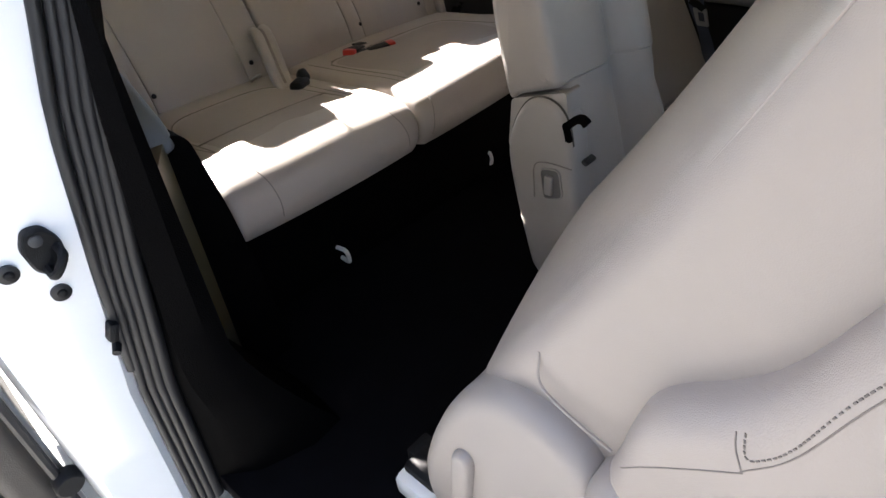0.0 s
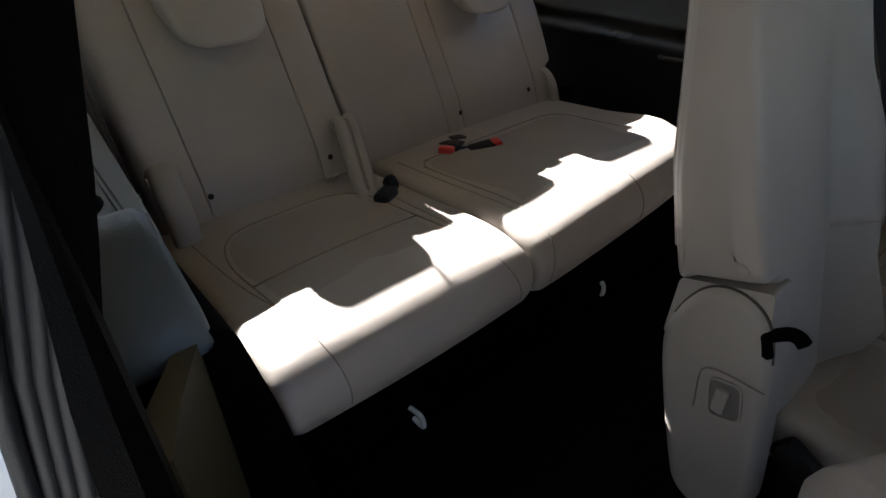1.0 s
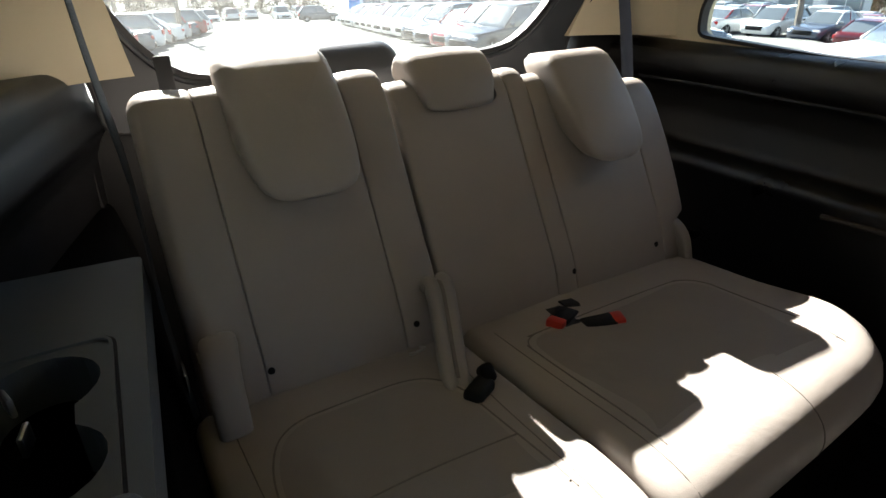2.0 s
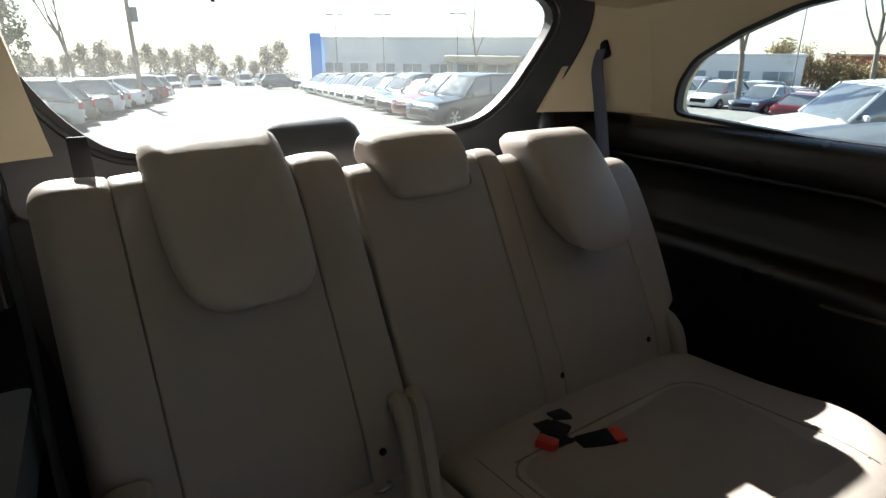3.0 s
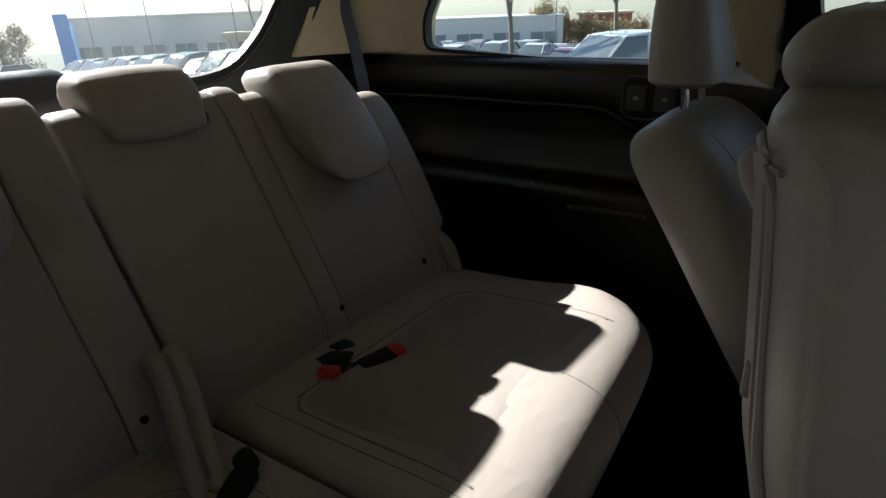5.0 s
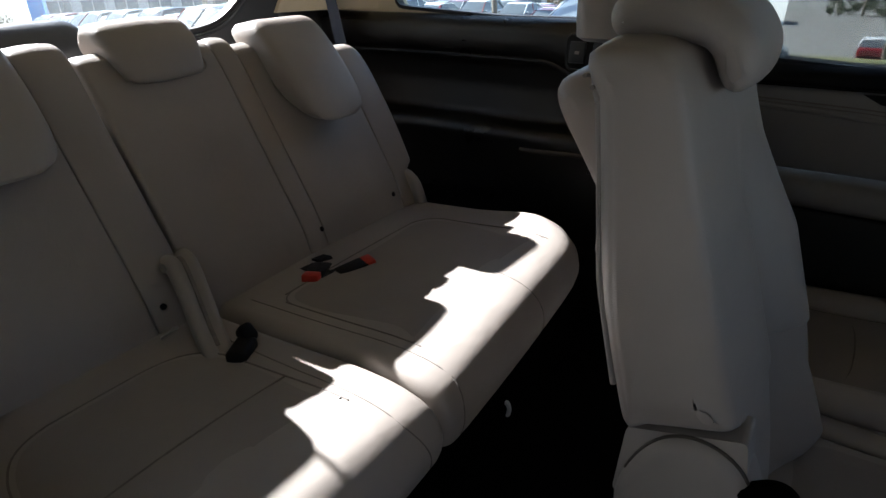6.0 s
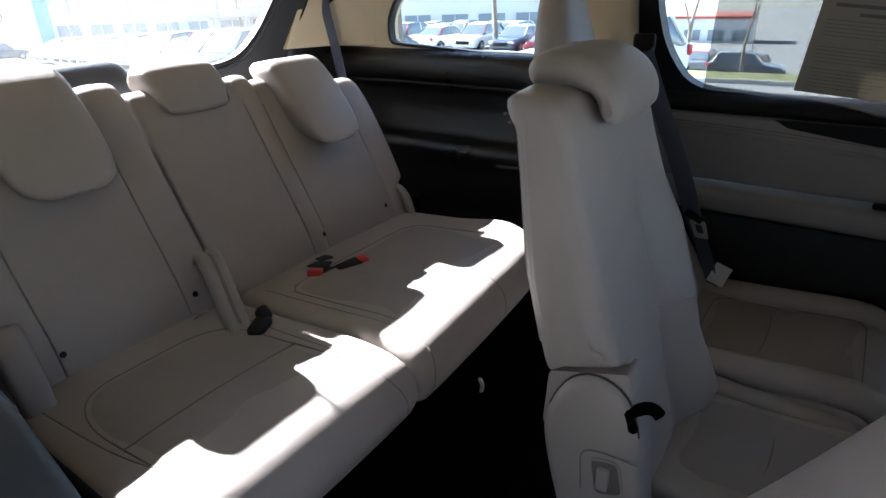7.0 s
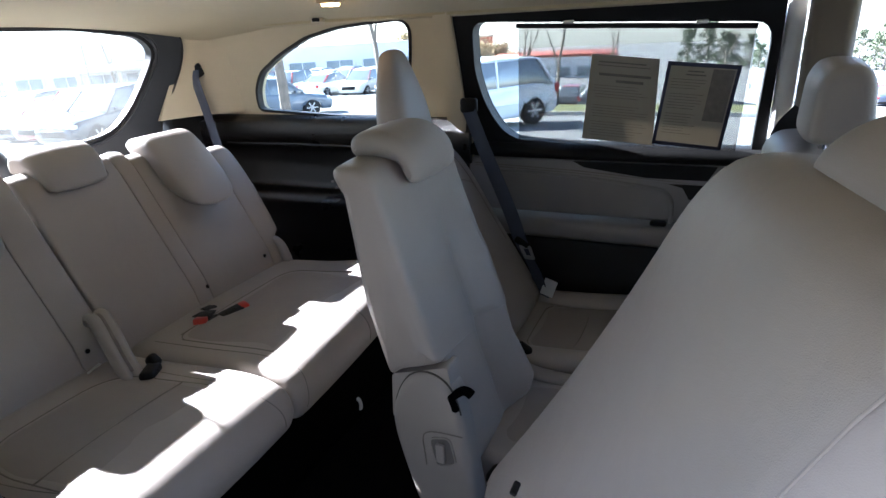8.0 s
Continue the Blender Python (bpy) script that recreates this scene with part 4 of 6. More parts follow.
# no hole here: a flat plate whose dark colour gives the recess its shade
part("recess", plate(cup_in, lambda u, v, d: Vector((-0.0880 + d, u, v)), 0.003), RECESS_SHADE, mid, "flat dark plate standing for the shaded recess behind the catch")
part("catch", rbox(-0.0905, -0.905, 0.310, 0.010, 0.020, 0.045, 0.004, 2), PLASTIC_GREY, mid)
part("panel_line", tube(spline([(-0.0888, -0.955, 0.362), (-0.0888, -0.90, 0.360), (-0.0888, -0.874, 0.352), (-0.0888, -0.866, 0.335), (-0.0888, -0.868, 0.30), (-0.0888, -0.870, 0.27)], 6), 0.0012, 6), SEAM, mid)
part("recline_strap", strap(spline([(-0.072, -0.915, 0.430), (-0.074, -0.936, 0.448), (-0.076, -0.952, 0.462), (-0.076, -0.964, 0.464), (-0.076, -0.974, 0.457)], 6), 0.016, 0.012, (0, 0.5, 1)), PILLAR_BLACK, mid, "black release lever")
part("lever_foot", rbox(-0.070, -0.928, 0.430, 0.03, 0.026, 0.046, 0.008, 2, Matrix.Rotation(radians(-20), 4, "X")), PILLAR_BLACK, mid)
MC = rounded([(-0.88, 0.235), (-1.10, 0.232), (-1.28, 0.25), (-1.345, 0.225), (-1.34, 0.15), (-0.90, 0.12), (-0.86, 0.15)], 0.04, 4)
mcm = slab(MC, 0.03, 0.355, 0.03, bulge=0.006)
mci = patch_on(mcm, [(x, y, 0.5) for x, y in rounded([(0.075, -0.97), (0.315, -0.97), (0.31, -1.27), (0.08, -1.27)], 0.04, 5)], (0, 0, -1))
mcs = [seam_on(mcm, pts, (0, 0, -1), 0.0014, 0.002) for pts in ([(0.08, -1.10, 0.5), (0.15, -1.115, 0.5), (0.24, -1.115, 0.5), (0.31, -1.10, 0.5)],)]
mcp = part("cushion", mcm, LEATHER, mid)
for s in mcs:
    if s:
        part("seam", s, SEAM, mcp)
part("insert", mci, PERFORATED, mcp, "perforated leather insert")
part("cushion_base", slab(rounded([(-0.86, 0.13), (-1.30, 0.15), (-1.27, 0.03), (-0.90, 0.03)], 0.03), 0.05, 0.32, 0.01), BLACK, mid, "black seat frame")
part("buckle", rbox(-0.005, -1.01, 0.20, 0.03, 0.075, 0.05, 0.012, 2, Matrix.Rotation(radians(30), 4, "X")), BLACK, mid, "black belt buckle")

# ---- second row: far outer seat ----
far = thing("captain_seat", (0.64, -1.0, 0.0), "beige leather outer seat with raised headrest, slightly reclined", "car seat", "second row seats")
FB = rounded([(-0.70, 0.29), (-0.60, 0.45), (-0.50, 0.615), (-0.445, 0.70), (-0.437, 0.742), (-0.472, 0.766), (-0.53, 0.76), (-0.60, 0.70), (-0.70, 0.52), (-0.80, 0.36), (-0.87, 0.24), (-0.79, 0.19)], [0.04, 0.1, 0.1, 0.06, 0.04, 0.04, 0.05, 0.1, 0.1, 0.1, 0.04, 0.04], 3)
fbm = slab(FB, 0.43, 0.86, 0.05, steps=6, bulge=0.01)
fs = [seam_on(fbm, pts, (0, 1, 0)) for pts in ([(0.53, -1.4, 0.79), (0.51, -1.4, 0.68), (0.50, -1.4, 0.56), (0.50, -1.4, 0.45)], [(0.76, -1.4, 0.79), (0.78, -1.4, 0.68), (0.79, -1.4, 0.56), (0.79, -1.4, 0.45)], [(0.50, -1.4, 0.63), (0.58, -1.4, 0.66), (0.72, -1.4, 0.66), (0.79, -1.4, 0.63)])]
fbp = part("backrest", fbm, LEATHER, far)
for s in fs:
    if s:
        part("seam", s, SEAM, fbp)
FH = []
for i in range(9):
    t = i / 8
    z = 0.820 + 0.223 * t
    w = 0.112 * (1 - 0.58 * t ** 1.9)
    dep = 0.060 * (1 - 0.5 * t ** 1.5)
    y = -0.475 + 0.03 * t
    FH.append([Vector((0.665 + w * math.copysign(abs(math.cos(a)) ** 0.55, math.cos(a)), y + dep * math.copysign(abs(math.sin(a)) ** 0.7, math.sin(a)), z)) for a in [2 * math.pi * k / 36 for k in range(36)]])
top = FH[-1]
FH.append([p * 1.0 for p in [Vector((0.665 + (q.x - 0.665) * 0.8, -0.445 + (q.y + 0.445) * 0.7, 1.055)) for q in top]])
FH.append([Vector((0.665 + (q.x - 0.665) * 0.4, -0.445 + (q.y + 0.445) * 0.3, 1.062)) for q in top])
FH.insert(0, [Vector((0.665 + (q.x - 0.665) * 0.9, -0.475 + (q.y + 0.475) * 0.8, 0.812)) for q in FH[0]])
part("headrest", loft(FH), LEATHER, far)
for sx in (-0.055, 0.055):
    part("post", tube([(0.665 + sx, -0.485, 0.74), (0.665 + sx, -0.474, 0.84)], 0.008, 12), CHROME, far, "chrome headrest post")
part("post_collar", rbox(0.665, -0.482, 0.764, 0.15, 0.04, 0.014, 0.006), PLASTIC_GREY, far)
FC = rounded([(-0.80, 0.225), (-1.0, 0.222), (-1.22, 0.245), (-1.30, 0.22), (-1.29, 0.14), (-0.80, 0.10), (-0.76, 0.14)], 0.045, 4)
fcm = slab(FC, 0.42, 0.875, 0.045, bulge=0.008)
far_edge = [(x, y, 0.5) for x, y in rounded([(0.50, -0.90), (0.785, -0.90), (0.79, -1.24), (0.49, -1.24)], [0.05, 0.05, 0.03, 0.03], 6)]
fci = patch_on(fcm, far_edge, (0, 0, -1), 0.0016)
fcs = [seam_on(fcm, pts, (0, 0, -1), 0.0014, 0.002) for pts in ([(0.50, -1.03, 0.6), (0.58, -1.045, 0.6), (0.70, -1.045, 0.6), (0.785, -1.03, 0.6)], far_edge + far_edge[:1])]
bol_l, bol_r = (tube(spline([(x, -0.86, 0.222), (x, -1.0, 0.230), (x, -1.22, 0.246), (x, -1.29, 0.215)], 5), [0.034] * 16, 14) for x in (0.455, 0.835))
fcp = part("cushion", fcm, LEATHER, far)
part("insert", fci, PERFORATED, fcp, "perforated leather insert")
part("bolster", bol_l, LEATHER, fcp)
part("bolster", bol_r, LEATHER, fcp)
for s in fcs:
    if s:
        part("seam", s, SEAM, fcp)
part("cushion_base", slab(rounded([(-0.78, 0.12), (-1.26, 0.14), (-1.22, 0.03), (-0.80, 0.03)], 0.03), 0.46, 0.84, 0.01), BLACK, far, "black seat frame")
ARM = rounded([(-0.645, 0.69), (-0.613, 0.742), (-0.632, 0.770), (-0.70, 0.765), (-0.82, 0.49), (-0.78, 0.45), (-0.71, 0.58)], 0.03, 4)
part("armrest", slab(ARM, 0.365, 0.425, 0.016, bulge=0.004), LEATHER, far, "raised leather armrest")
part("side_shield", slab(rounded([(-0.80, 0.23), (-0.88, 0.252), (-0.97, 0.225), (-1.25, 0.215), (-1.25, 0.13), (-0.84, 0.10), (-0.80, 0.16)], 0.03), 0.372, 0.425, 0.016), PLASTIC_GREY, far, "grey plastic seat side")
part("buckle", rbox(0.445, -0.915, 0.245, 0.03, 0.06, 0.05, 0.012, 2, Matrix.Rotation(radians(30), 4, "X")), BLACK, far, "black belt buckle")
sb = thing("seat_belt", (0.80, -0.8, 0.28), "blue-grey seat belt hanging beside the outer seat", "seat belt", "seat belts")
part("webbing", strap(spline([(0.87, -0.60, 0.86), (0.84, -0.66, 0.74), (0.79, -0.76, 0.56), (0.765, -0.815, 0.44), (0.795, -0.85, 0.34), (0.815, -0.872, 0.24)], 8), 0.048, 0.002, (0.2, 1, 0.4)), WEBBING, sb)
part("guide", rbox(0.875, -0.60, 0.87, 0.02, 0.06, 0.05, 0.012, 3), BLACK, sb)
part("stop", rbox(0.764, -0.815, 0.452, 0.016, 0.054, 0.022, 0.006, 2, Matrix.Rotation(radians(25), 4, "X")), BLACK, sb, "black tongue sleeve")
slot = rounded([(-0.009, -0.014), (0.009, -0.014), (0.009, 0.010), (-0.009, 0.010)], 0.003, 3)
part("tongue", ring_panel(slot, rounded([(-0.017, -0.026), (0.017, -0.026), (0.020, 0.020), (-0.020, 0.020)], 0.005, 3), lambda u, v, d: Vector((0.757 + d, -0.832 + u + 0.4 * v, 0.424 + v)), 0.004, 32), STEEL, sb, "metal tongue plate with a slot")
part("tag", rbox(0.800, -0.895, 0.285, 0.002, 0.044, 0.062, 0.0005, 1, Matrix.Rotation(radians(18), 4, "X")), TAG, sb, "white printed care tag")

# ---- second row: near seat, tipped forward for entry ----
tip = thing("tipped_seat", (-0.39, -1.25, 0.0), "beige leather seat tipped forward for entry, backrest leaning to the front", "car seat", "second row seats")
TB = rounded([(-1.022, 0.350), (-1.150, 0.56), (-1.26, 0.77), (-1.325, 0.915), (-1.375, 0.975), (-1.50, 0.965), (-1.56, 0.90), (-1.52, 0.75), (-1.44, 0.55), (-1.36, 0.38), (-1.15, 0.31)], [0.05, 0.1, 0.1, 0.05, 0.05, 0.05, 0.05, 0.1, 0.1, 0.06, 0.05], 3)


def back_curve(p):
    """The tipped seat is turned a little, its outer edge further forward."""
    q = max(0.0, (-0.165 - p.x) / 0.455)
    return Vector((p.x, p.y - 0.118 * q, p.z))


tbm = slab(TB, -0.620, -0.165, 0.03, steps=6, bulge=0.008, mid=12, place=back_curve)
edge = []
for f in range(25):
    z = 0.37 + 0.58 * f / 24
    edge.append(back_curve(Vector((-0.606, float(np.interp(z, (0.34, 0.56, 0.77, 0.915, 0.975), (-1.06, -1.16, -1.26, -1.325, -1.365))) - 0.006, z))))
tbp = part("backrest", tbm, LEATHER, tip)
part("piping", tube([(p.x, p.y + 0.002, p.z) for p in edge], 0.0013, 8), LEATHER, tbp, "leather piping along the back edge")
part("tether_slot", rbox(-0.42, -1.172, 0.60, 0.022, 0.009, 0.006, 0.0025, 2, Matrix.Rotation(radians(26), 4, "X")), BLACK, tip, "small dark tether slot")
THD = rounded([(-1.405, 0.965), (-1.420, 1.000), (-1.46, 1.030), (-1.55, 1.038), (-1.645, 1.0), (-1.66, 0.90), (-1.55, 0.88)], 0.03, 4)
thd = slab(THD, -0.57, -0.26, 0.026, bulge=0.008, place=back_curve)
part("headrest", thd, LEATHER, tip)
BOL = rounded([(-1.345, 0.41), (-1.360, 0.455), (-1.364, 0.505), (-1.385, 0.545), (-1.436, 0.583), (-1.467, 0.632), (-1.495, 0.715), (-1.57, 0.88), (-1.64, 0.88), (-1.64, 0.78), (-1.55, 0.56), (-1.49, 0.42), (-1.40, 0.385)], [0.03, 0.03, 0.03, 0.03, 0.03, 0.05, 0.08, 0.04, 0.04, 0.05, 0.08, 0.05, 0.04], 3)
bol = slab(BOL, -0.668, -0.560, 0.025, bulge=0.004)
bs = [seam_on(bol, pts, (1, 0, 0), 0.0007) for pts in ([(-1.2, -1.441, 0.578), (-1.2, -1.446, 0.563), (-1.2, -1.453, 0.547)], [(-1.2, -1.453, 0.545), (-1.2, -1.478, 0.585), (-1.2, -1.503, 0.665), (-1.2, -1.545, 0.77)],
      [(-1.2, -1.366, 0.455), (-1.2, -1.385, 0.482), (-1.2, -1.42, 0.515), (-1.2, -1.455, 0.545)])]
bst = [stitches_on(bol, pts, (1, 0, 0)) for pts in ([(-1.2, -1.446, 0.585), (-1.2, -1.453, 0.563), (-1.2, -1.462, 0.568), (-1.2, -1.476, 0.594), (-1.2, -1.496, 0.665), (-1.2, -1.538, 0.77)],)]
bolp = part("side_bolster", bol, LEATHER, tip)
for s in bs:
    if s:
        part("seam", s, SEAM, bolp)
for s in bst:
    if s:
        part("stitching", s, SEAM, bolp)
lip = spline([(-0.617, -1.244, 0.487), (-0.630, -1.255, 0.458), (-0.634, -1.293, 0.442), (-0.636, -1.345, 0.43)], 8)
part("piping", tube(lip, 0.0018, 8), LEATHER, tbp, "leather piping round the foot of the backrest")
TSH = rounded([(-1.065, 0.14), (-1.085, 0.22), (-1.125, 0.325), (-1.165, 0.385), (-1.225, 0.425), (-1.30, 0.415), (-1.345, 0.375), (-1.36, 0.25), (-1.33, 0.06), (-1.08, 0.06)], [0.04, 0.06, 0.06, 0.05, 0.06, 0.05, 0.05, 0.05, 0.04, 0.04], 4)
part("side_shield", slab(TSH, -0.655, -0.575, 0.022, bulge=0.004), PLASTIC_GREY, tip, "grey plastic recliner cover")
part("shield_rib", slab(rounded([(-1.13, 0.10), (-1.145, 0.27), (-1.165, 0.285), (-1.18, 0.27), (-1.165, 0.10)], 0.015), -0.668, -0.64, 0.01), PLASTIC_GREY, tip)
TC = rounded([(-1.325, 0.36), (-1.345, 0.415), (-1.44, 0.41), (-1.80, 0.46), (-1.86, 0.42), (-1.84, 0.33), (-1.37, 0.25)], 0.035, 4)
part("cushion", slab(TC, -0.675, -0.17, 0.03, bulge=0.006), LEATHER, tip)
part("knob", disc((-0.668, -1.41, 0.345), (-1, 0, 0), 0.038, 0.014, 28), PLASTIC_GREY, tip, "round recliner knob")
FOOT = rounded([(-1.035, 0.03), (-1.018, 0.085), (-1.035, 0.17), (-1.08, 0.24), (-1.15, 0.22), (-1.12, 0.03)], 0.02, 4)
part("foot_cover", slab(FOOT, -0.560, -0.175, 0.012, bulge=0.002), PLASTIC_GREY, tip, "beige plastic cover over the seat's foot")
part("rail_end", rbox(-0.118, -0.985, 0.03, 0.045, 0.055, 0.05, 0.010, 2), WHITE_PLASTIC, tip, "pale plastic rail end cover")
part("rail_pin", rbox(-0.112, -0.985, 0.050, 0.022, 0.040, 0.026, 0.005, 2), BLACK, tip)
part("rail_foot", rbox(-0.618, -1.035, 0.03, 0.085, 0.085, 0.05, 0.014, 2), WHITE_PLASTIC, tip, "pale plastic rail end cover")
part("rail_latch", rbox(-0.612, -1.035, 0.052, 0.055, 0.075, 0.03, 0.008, 2), BLACK, tip, "black rail latch")
part("rail", rbox(-0.585, -1.25, 0.03, 0.05, 0.55, 0.05, 0.006, 2), BLACK, tip, "black seat rail")
part("rail_inner", rbox(-0.118, -1.26, 0.03, 0.04, 0.54, 0.04, 0.006, 2), BLACK, tip, "black seat rail")
part("riser", rbox(-0.40, -1.20, 0.19, 0.36, 0.12, 0.28, 0.02, 2), BLACK, tip, "black seat riser")


# ---- front of the cabin ----
whole("wall_front", merge(rbox(XC, -2.95, 0.34, 1.78, 0.10, 0.76, 0.02), rbox(XC, -2.75, 0.68, 1.70, 0.42, 0.16, 0.05, 3), rbox(XC, -2.93, 1.215, 1.70, 0.08, 0.06, 0.02), rbox(XC - 0.85, -2.93, 0.96, 0.08, 0.09, 0.56, 0.02), rbox(XC + 0.85, -2.93, 0.96, 0.08, 0.09, 0.56, 0.02)), BLACK_SOFT, "black dashboard and windscreen pillars at the cabin's front", "dashboard", kind="structure")
ws = thing("window_front", (XC, -2.94, 0.72), "clear windscreen above the dashboard", "windscreen", kind="structure")
wp = part("pane", rbox(XC, -2.93, 0.955, 1.62, 0.006, 0.48, 0.002, 1), GLASS, ws)
wp.visible_shadow = False
wd = thing("window_front_right", (-0.855, -2.45, 0.76), "clear front door window", "car window", kind="structure")
wq = part("pane", rbox(-0.855, -2.45, 0.95, 0.006, 0.88, 0.39, 0.002, 1), GLASS, wd)
wq.visible_shadow = False
whole("wall_front_right", merge(rbox(-0.86, -2.45, 0.36, 0.08, 1.05, 0.80, 0.02), rbox(-0.84, -1.95, 0.60, 0.10, 0.14, 1.24, 0.02), rbox(-0.80, -2.4, 1.17, 0.10, 1.1, 0.06, 0.02)), BLACK_SOFT,
      "black front door panel and middle pillar", "wall", kind="structure")
whole("roof_skin", loft([[vault(i / 12, j / 12, 0.035) for j in range(13)] + [vault(i / 12, 1 - j / 12, 0.055) for j in range(13)] for i in range(13)]), WHITE_PAINT, "white painted roof panel", "roof", kind="structure")
whole("roof_rail", merge(rbox(XC + 0.82, -1.1, 1.18, 0.06, 3.6, 0.07, 0.02), rbox(XC - 0.82, -1.1, 1.19, 0.06, 3.6, 0.07, 0.02)), HEADLINER, "beige roof side rails", "trim", kind="structure")


def front_seat(cx, y, label):
    t = thing("front_seat", (cx, y, 0.0), label, "car seat", "front seats")
    B = rounded([(y + 0.20, 0.36), (y + 0.27, 0.60), (y + 0.30, 0.77), (y + 0.27, 0.825), (y + 0.18, 0.825), (y + 0.12, 0.62), (y + 0.06, 0.38)], 0.05, 3)
    part("backrest", slab(B, cx - 0.24, cx + 0.24, 0.04, bulge=0.01), LEATHER, t)
    part("cushion", slab(rounded([(y + 0.12, 0.30), (y + 0.1, 0.40), (y - 0.38, 0.42), (y - 0.42, 0.32)], 0.04), cx - 0.25, cx + 0.25, 0.03, bulge=0.006), LEATHER, t)
    part("frame", rbox(cx, y - 0.12, 0.15, 0.40, 0.45, 0.30, 0.02), BLACK, t)
    H = rounded([(y + 0.235, 0.850), (y + 0.228, 0.97), (y + 0.208, 1.005), (y + 0.155, 1.007), (y + 0.132, 0.98), (y + 0.118, 0.852)], 0.02, 4)
    part("headrest", slab(H, cx - 0.125, cx + 0.125, 0.02, bulge=0.01), LEATHER, t)
    for sx in (-0.055, 0.055):
        part("post", tube([(cx + sx, y + 0.20, 0.79), (cx + sx, y + 0.195, 0.90)], 0.007, 10), CHROME, t, "chrome headrest post")
    return t


front_seat(0.60, -1.76, "beige leather front seat with headrest behind the middle pillar")
ab = thing("seat_belt", (0.84, -1.62, 0.3), "black front seat belt loop hanging on the middle pillar", "seat belt", "seat belts")
part("webbing", strap(spline([(0.826, -1.545, 0.87), (0.826, -1.515, 0.83), (0.826, -1.498, 0.78), (0.828, -1.498, 0.70), (0.83, -1.53, 0.55)], 6), 0.045, 0.003, (0.2, 1, 0)), WEB_DARK, ab)

# ---- sunshade and papers at the sliding door's window ----
ss_mat = bpy.data.materials.new("shade_mesh")
ss_mat.use_nodes = True
nt = ss_mat.node_tree
d0 = nt.nodes["Principled BSDF"]
d0.inputs["Base Color"].default_value, d0.inputs["Roughness"].default_value = (0.10, 0.095, 0.085, 1), 0.9
tr = nt.nodes.new("ShaderNodeBsdfTransparent")
mx = nt.nodes.new("ShaderNodeMixShader")
tcs_ = nt.nodes.new("ShaderNodeTexCoord")
wv = nt.nodes.new("ShaderNodeTexNoise")
wv.inputs["Scale"].default_value = 900
mr = nt.nodes.new("ShaderNodeMapRange")
mr.inputs["To Min"].default_value, mr.inputs["To Max"].default_value = 0.38, 0.52
nt.links.new(tcs_.outputs["Object"], wv.inputs["Vector"])
nt.links.new(wv.outputs["Fac"], mr.inputs["Value"])
nt.links.new(mr.outputs[0], mx.inputs[0])
nt.links.new(tr.outputs[0], mx.inputs[1])
nt.links.new(d0.outputs[0], mx.inputs[2])
nt.links.new(mx.outputs[0], nt.nodes["Material Output"].inputs[0])
sh = thing("sunshade", (0.94, -1.1, 0.74), "dark mesh sunshade pulled up behind the sliding door window", "sunshade")
part("mesh_screen", plate([(-0.775, 1.105), (-1.418, 1.076), (-1.405, 0.728), (-0.755, 0.752)], lambda u, v, d: left_put(u, v, -0.024 - d), 0.0015), ss_mat, sh, "see-through dark mesh", smooth=False)
part("top_bar", strap([left_put(-0.77, 1.108, -0.026), left_put(-1.1, 1.094, -0.026), left_put(-1.42, 1.079, -0.026)], 0.014, 0.01, (0, 0, 1)), BLACK, sh, "black top bar")
for u, v in ((-0.93, 1.112), (-1.286, 1.096)):
    part("hook", rbox(*left_put(u, v, -0.034), 0.012, 0.03, 0.010, 0.003), WHITE_PLASTIC, sh, "small bright hook")


def paper(name, label, corners, framed, rows):
    """A sheet taped to the window, with its print as bars."""
    t = thing(name, left_put(corners[0][0], corners[2][1], -0.03), label, "paper notice", "papers on the window")

    A, B, C, D = [left_put(q[0], q[1], -0.045) for q in corners]

    def put(u, v, lift):
        return A.lerp(B, u).lerp(D.lerp(C, u), v) + Vector((-lift, 0, 0))
    part("sheet", sheet_solid(put, 0.0, 0.0012), PAPER, t)
    if framed:
        for k, (u0, v0, u1, v1) in enumerate(((0, 0, 1, 0.045), (0, 0.955, 1, 1), (0, 0.045, 0.05, 0.955), (0.95, 0.045, 1, 0.955))):
            part("border", quad_solid(put, u0, v0, u1, v1, 0.0014, 0.0022), NAVY, t, "dark printed border")
    for (u0, v0, u1, v1) in rows:
        part("print_line", quad_solid(put, u0, v0, u1, v1, 0.0014, 0.0018), PRINT, t)
    return t


def quad_solid(put, u0, v0, u1, v1, l0, l1):
    q = [(u0, v0), (u1, v0), (u1, v1), (u0, v1)]
    return loft([[put(u, v, l0) for u, v in q], [put(u, v, l1) for u, v in q]])


def sheet_solid(put, l0, l1):
    rings = []
    for l in (l0, l1):
        rings.append([put(u, v, l) for u, v in ((0, 0), (0.5, 0.0), (1, 0), (1, 0.5), (1, 1), (0.5, 1), (0, 1), (0, 0.5))])
    return loft(rings)


rng = random.Random(4)
lines = [(0.12, 0.07, 0.82, 0.085), (0.10, 0.11, 0.88, 0.12)] + [(0.14, 0.20, 0.90, 0.23), (0.40, 0.27, 0.80, 0.30)]
lines += [(0.08 + 0.03 * rng.random(), 0.34 + 0.033 * k, 0.70 + 0.22 * rng.random(), 0.345 + 0.033 * k) for k in range(19) if k not in (5, 6, 12)]
paper("window_notice", "printed paper notice taped inside the door window", [(-0.998, 1.022), (-1.185, 1.002), (-1.178, 0.752), (-0.968, 0.768)], False, lines)
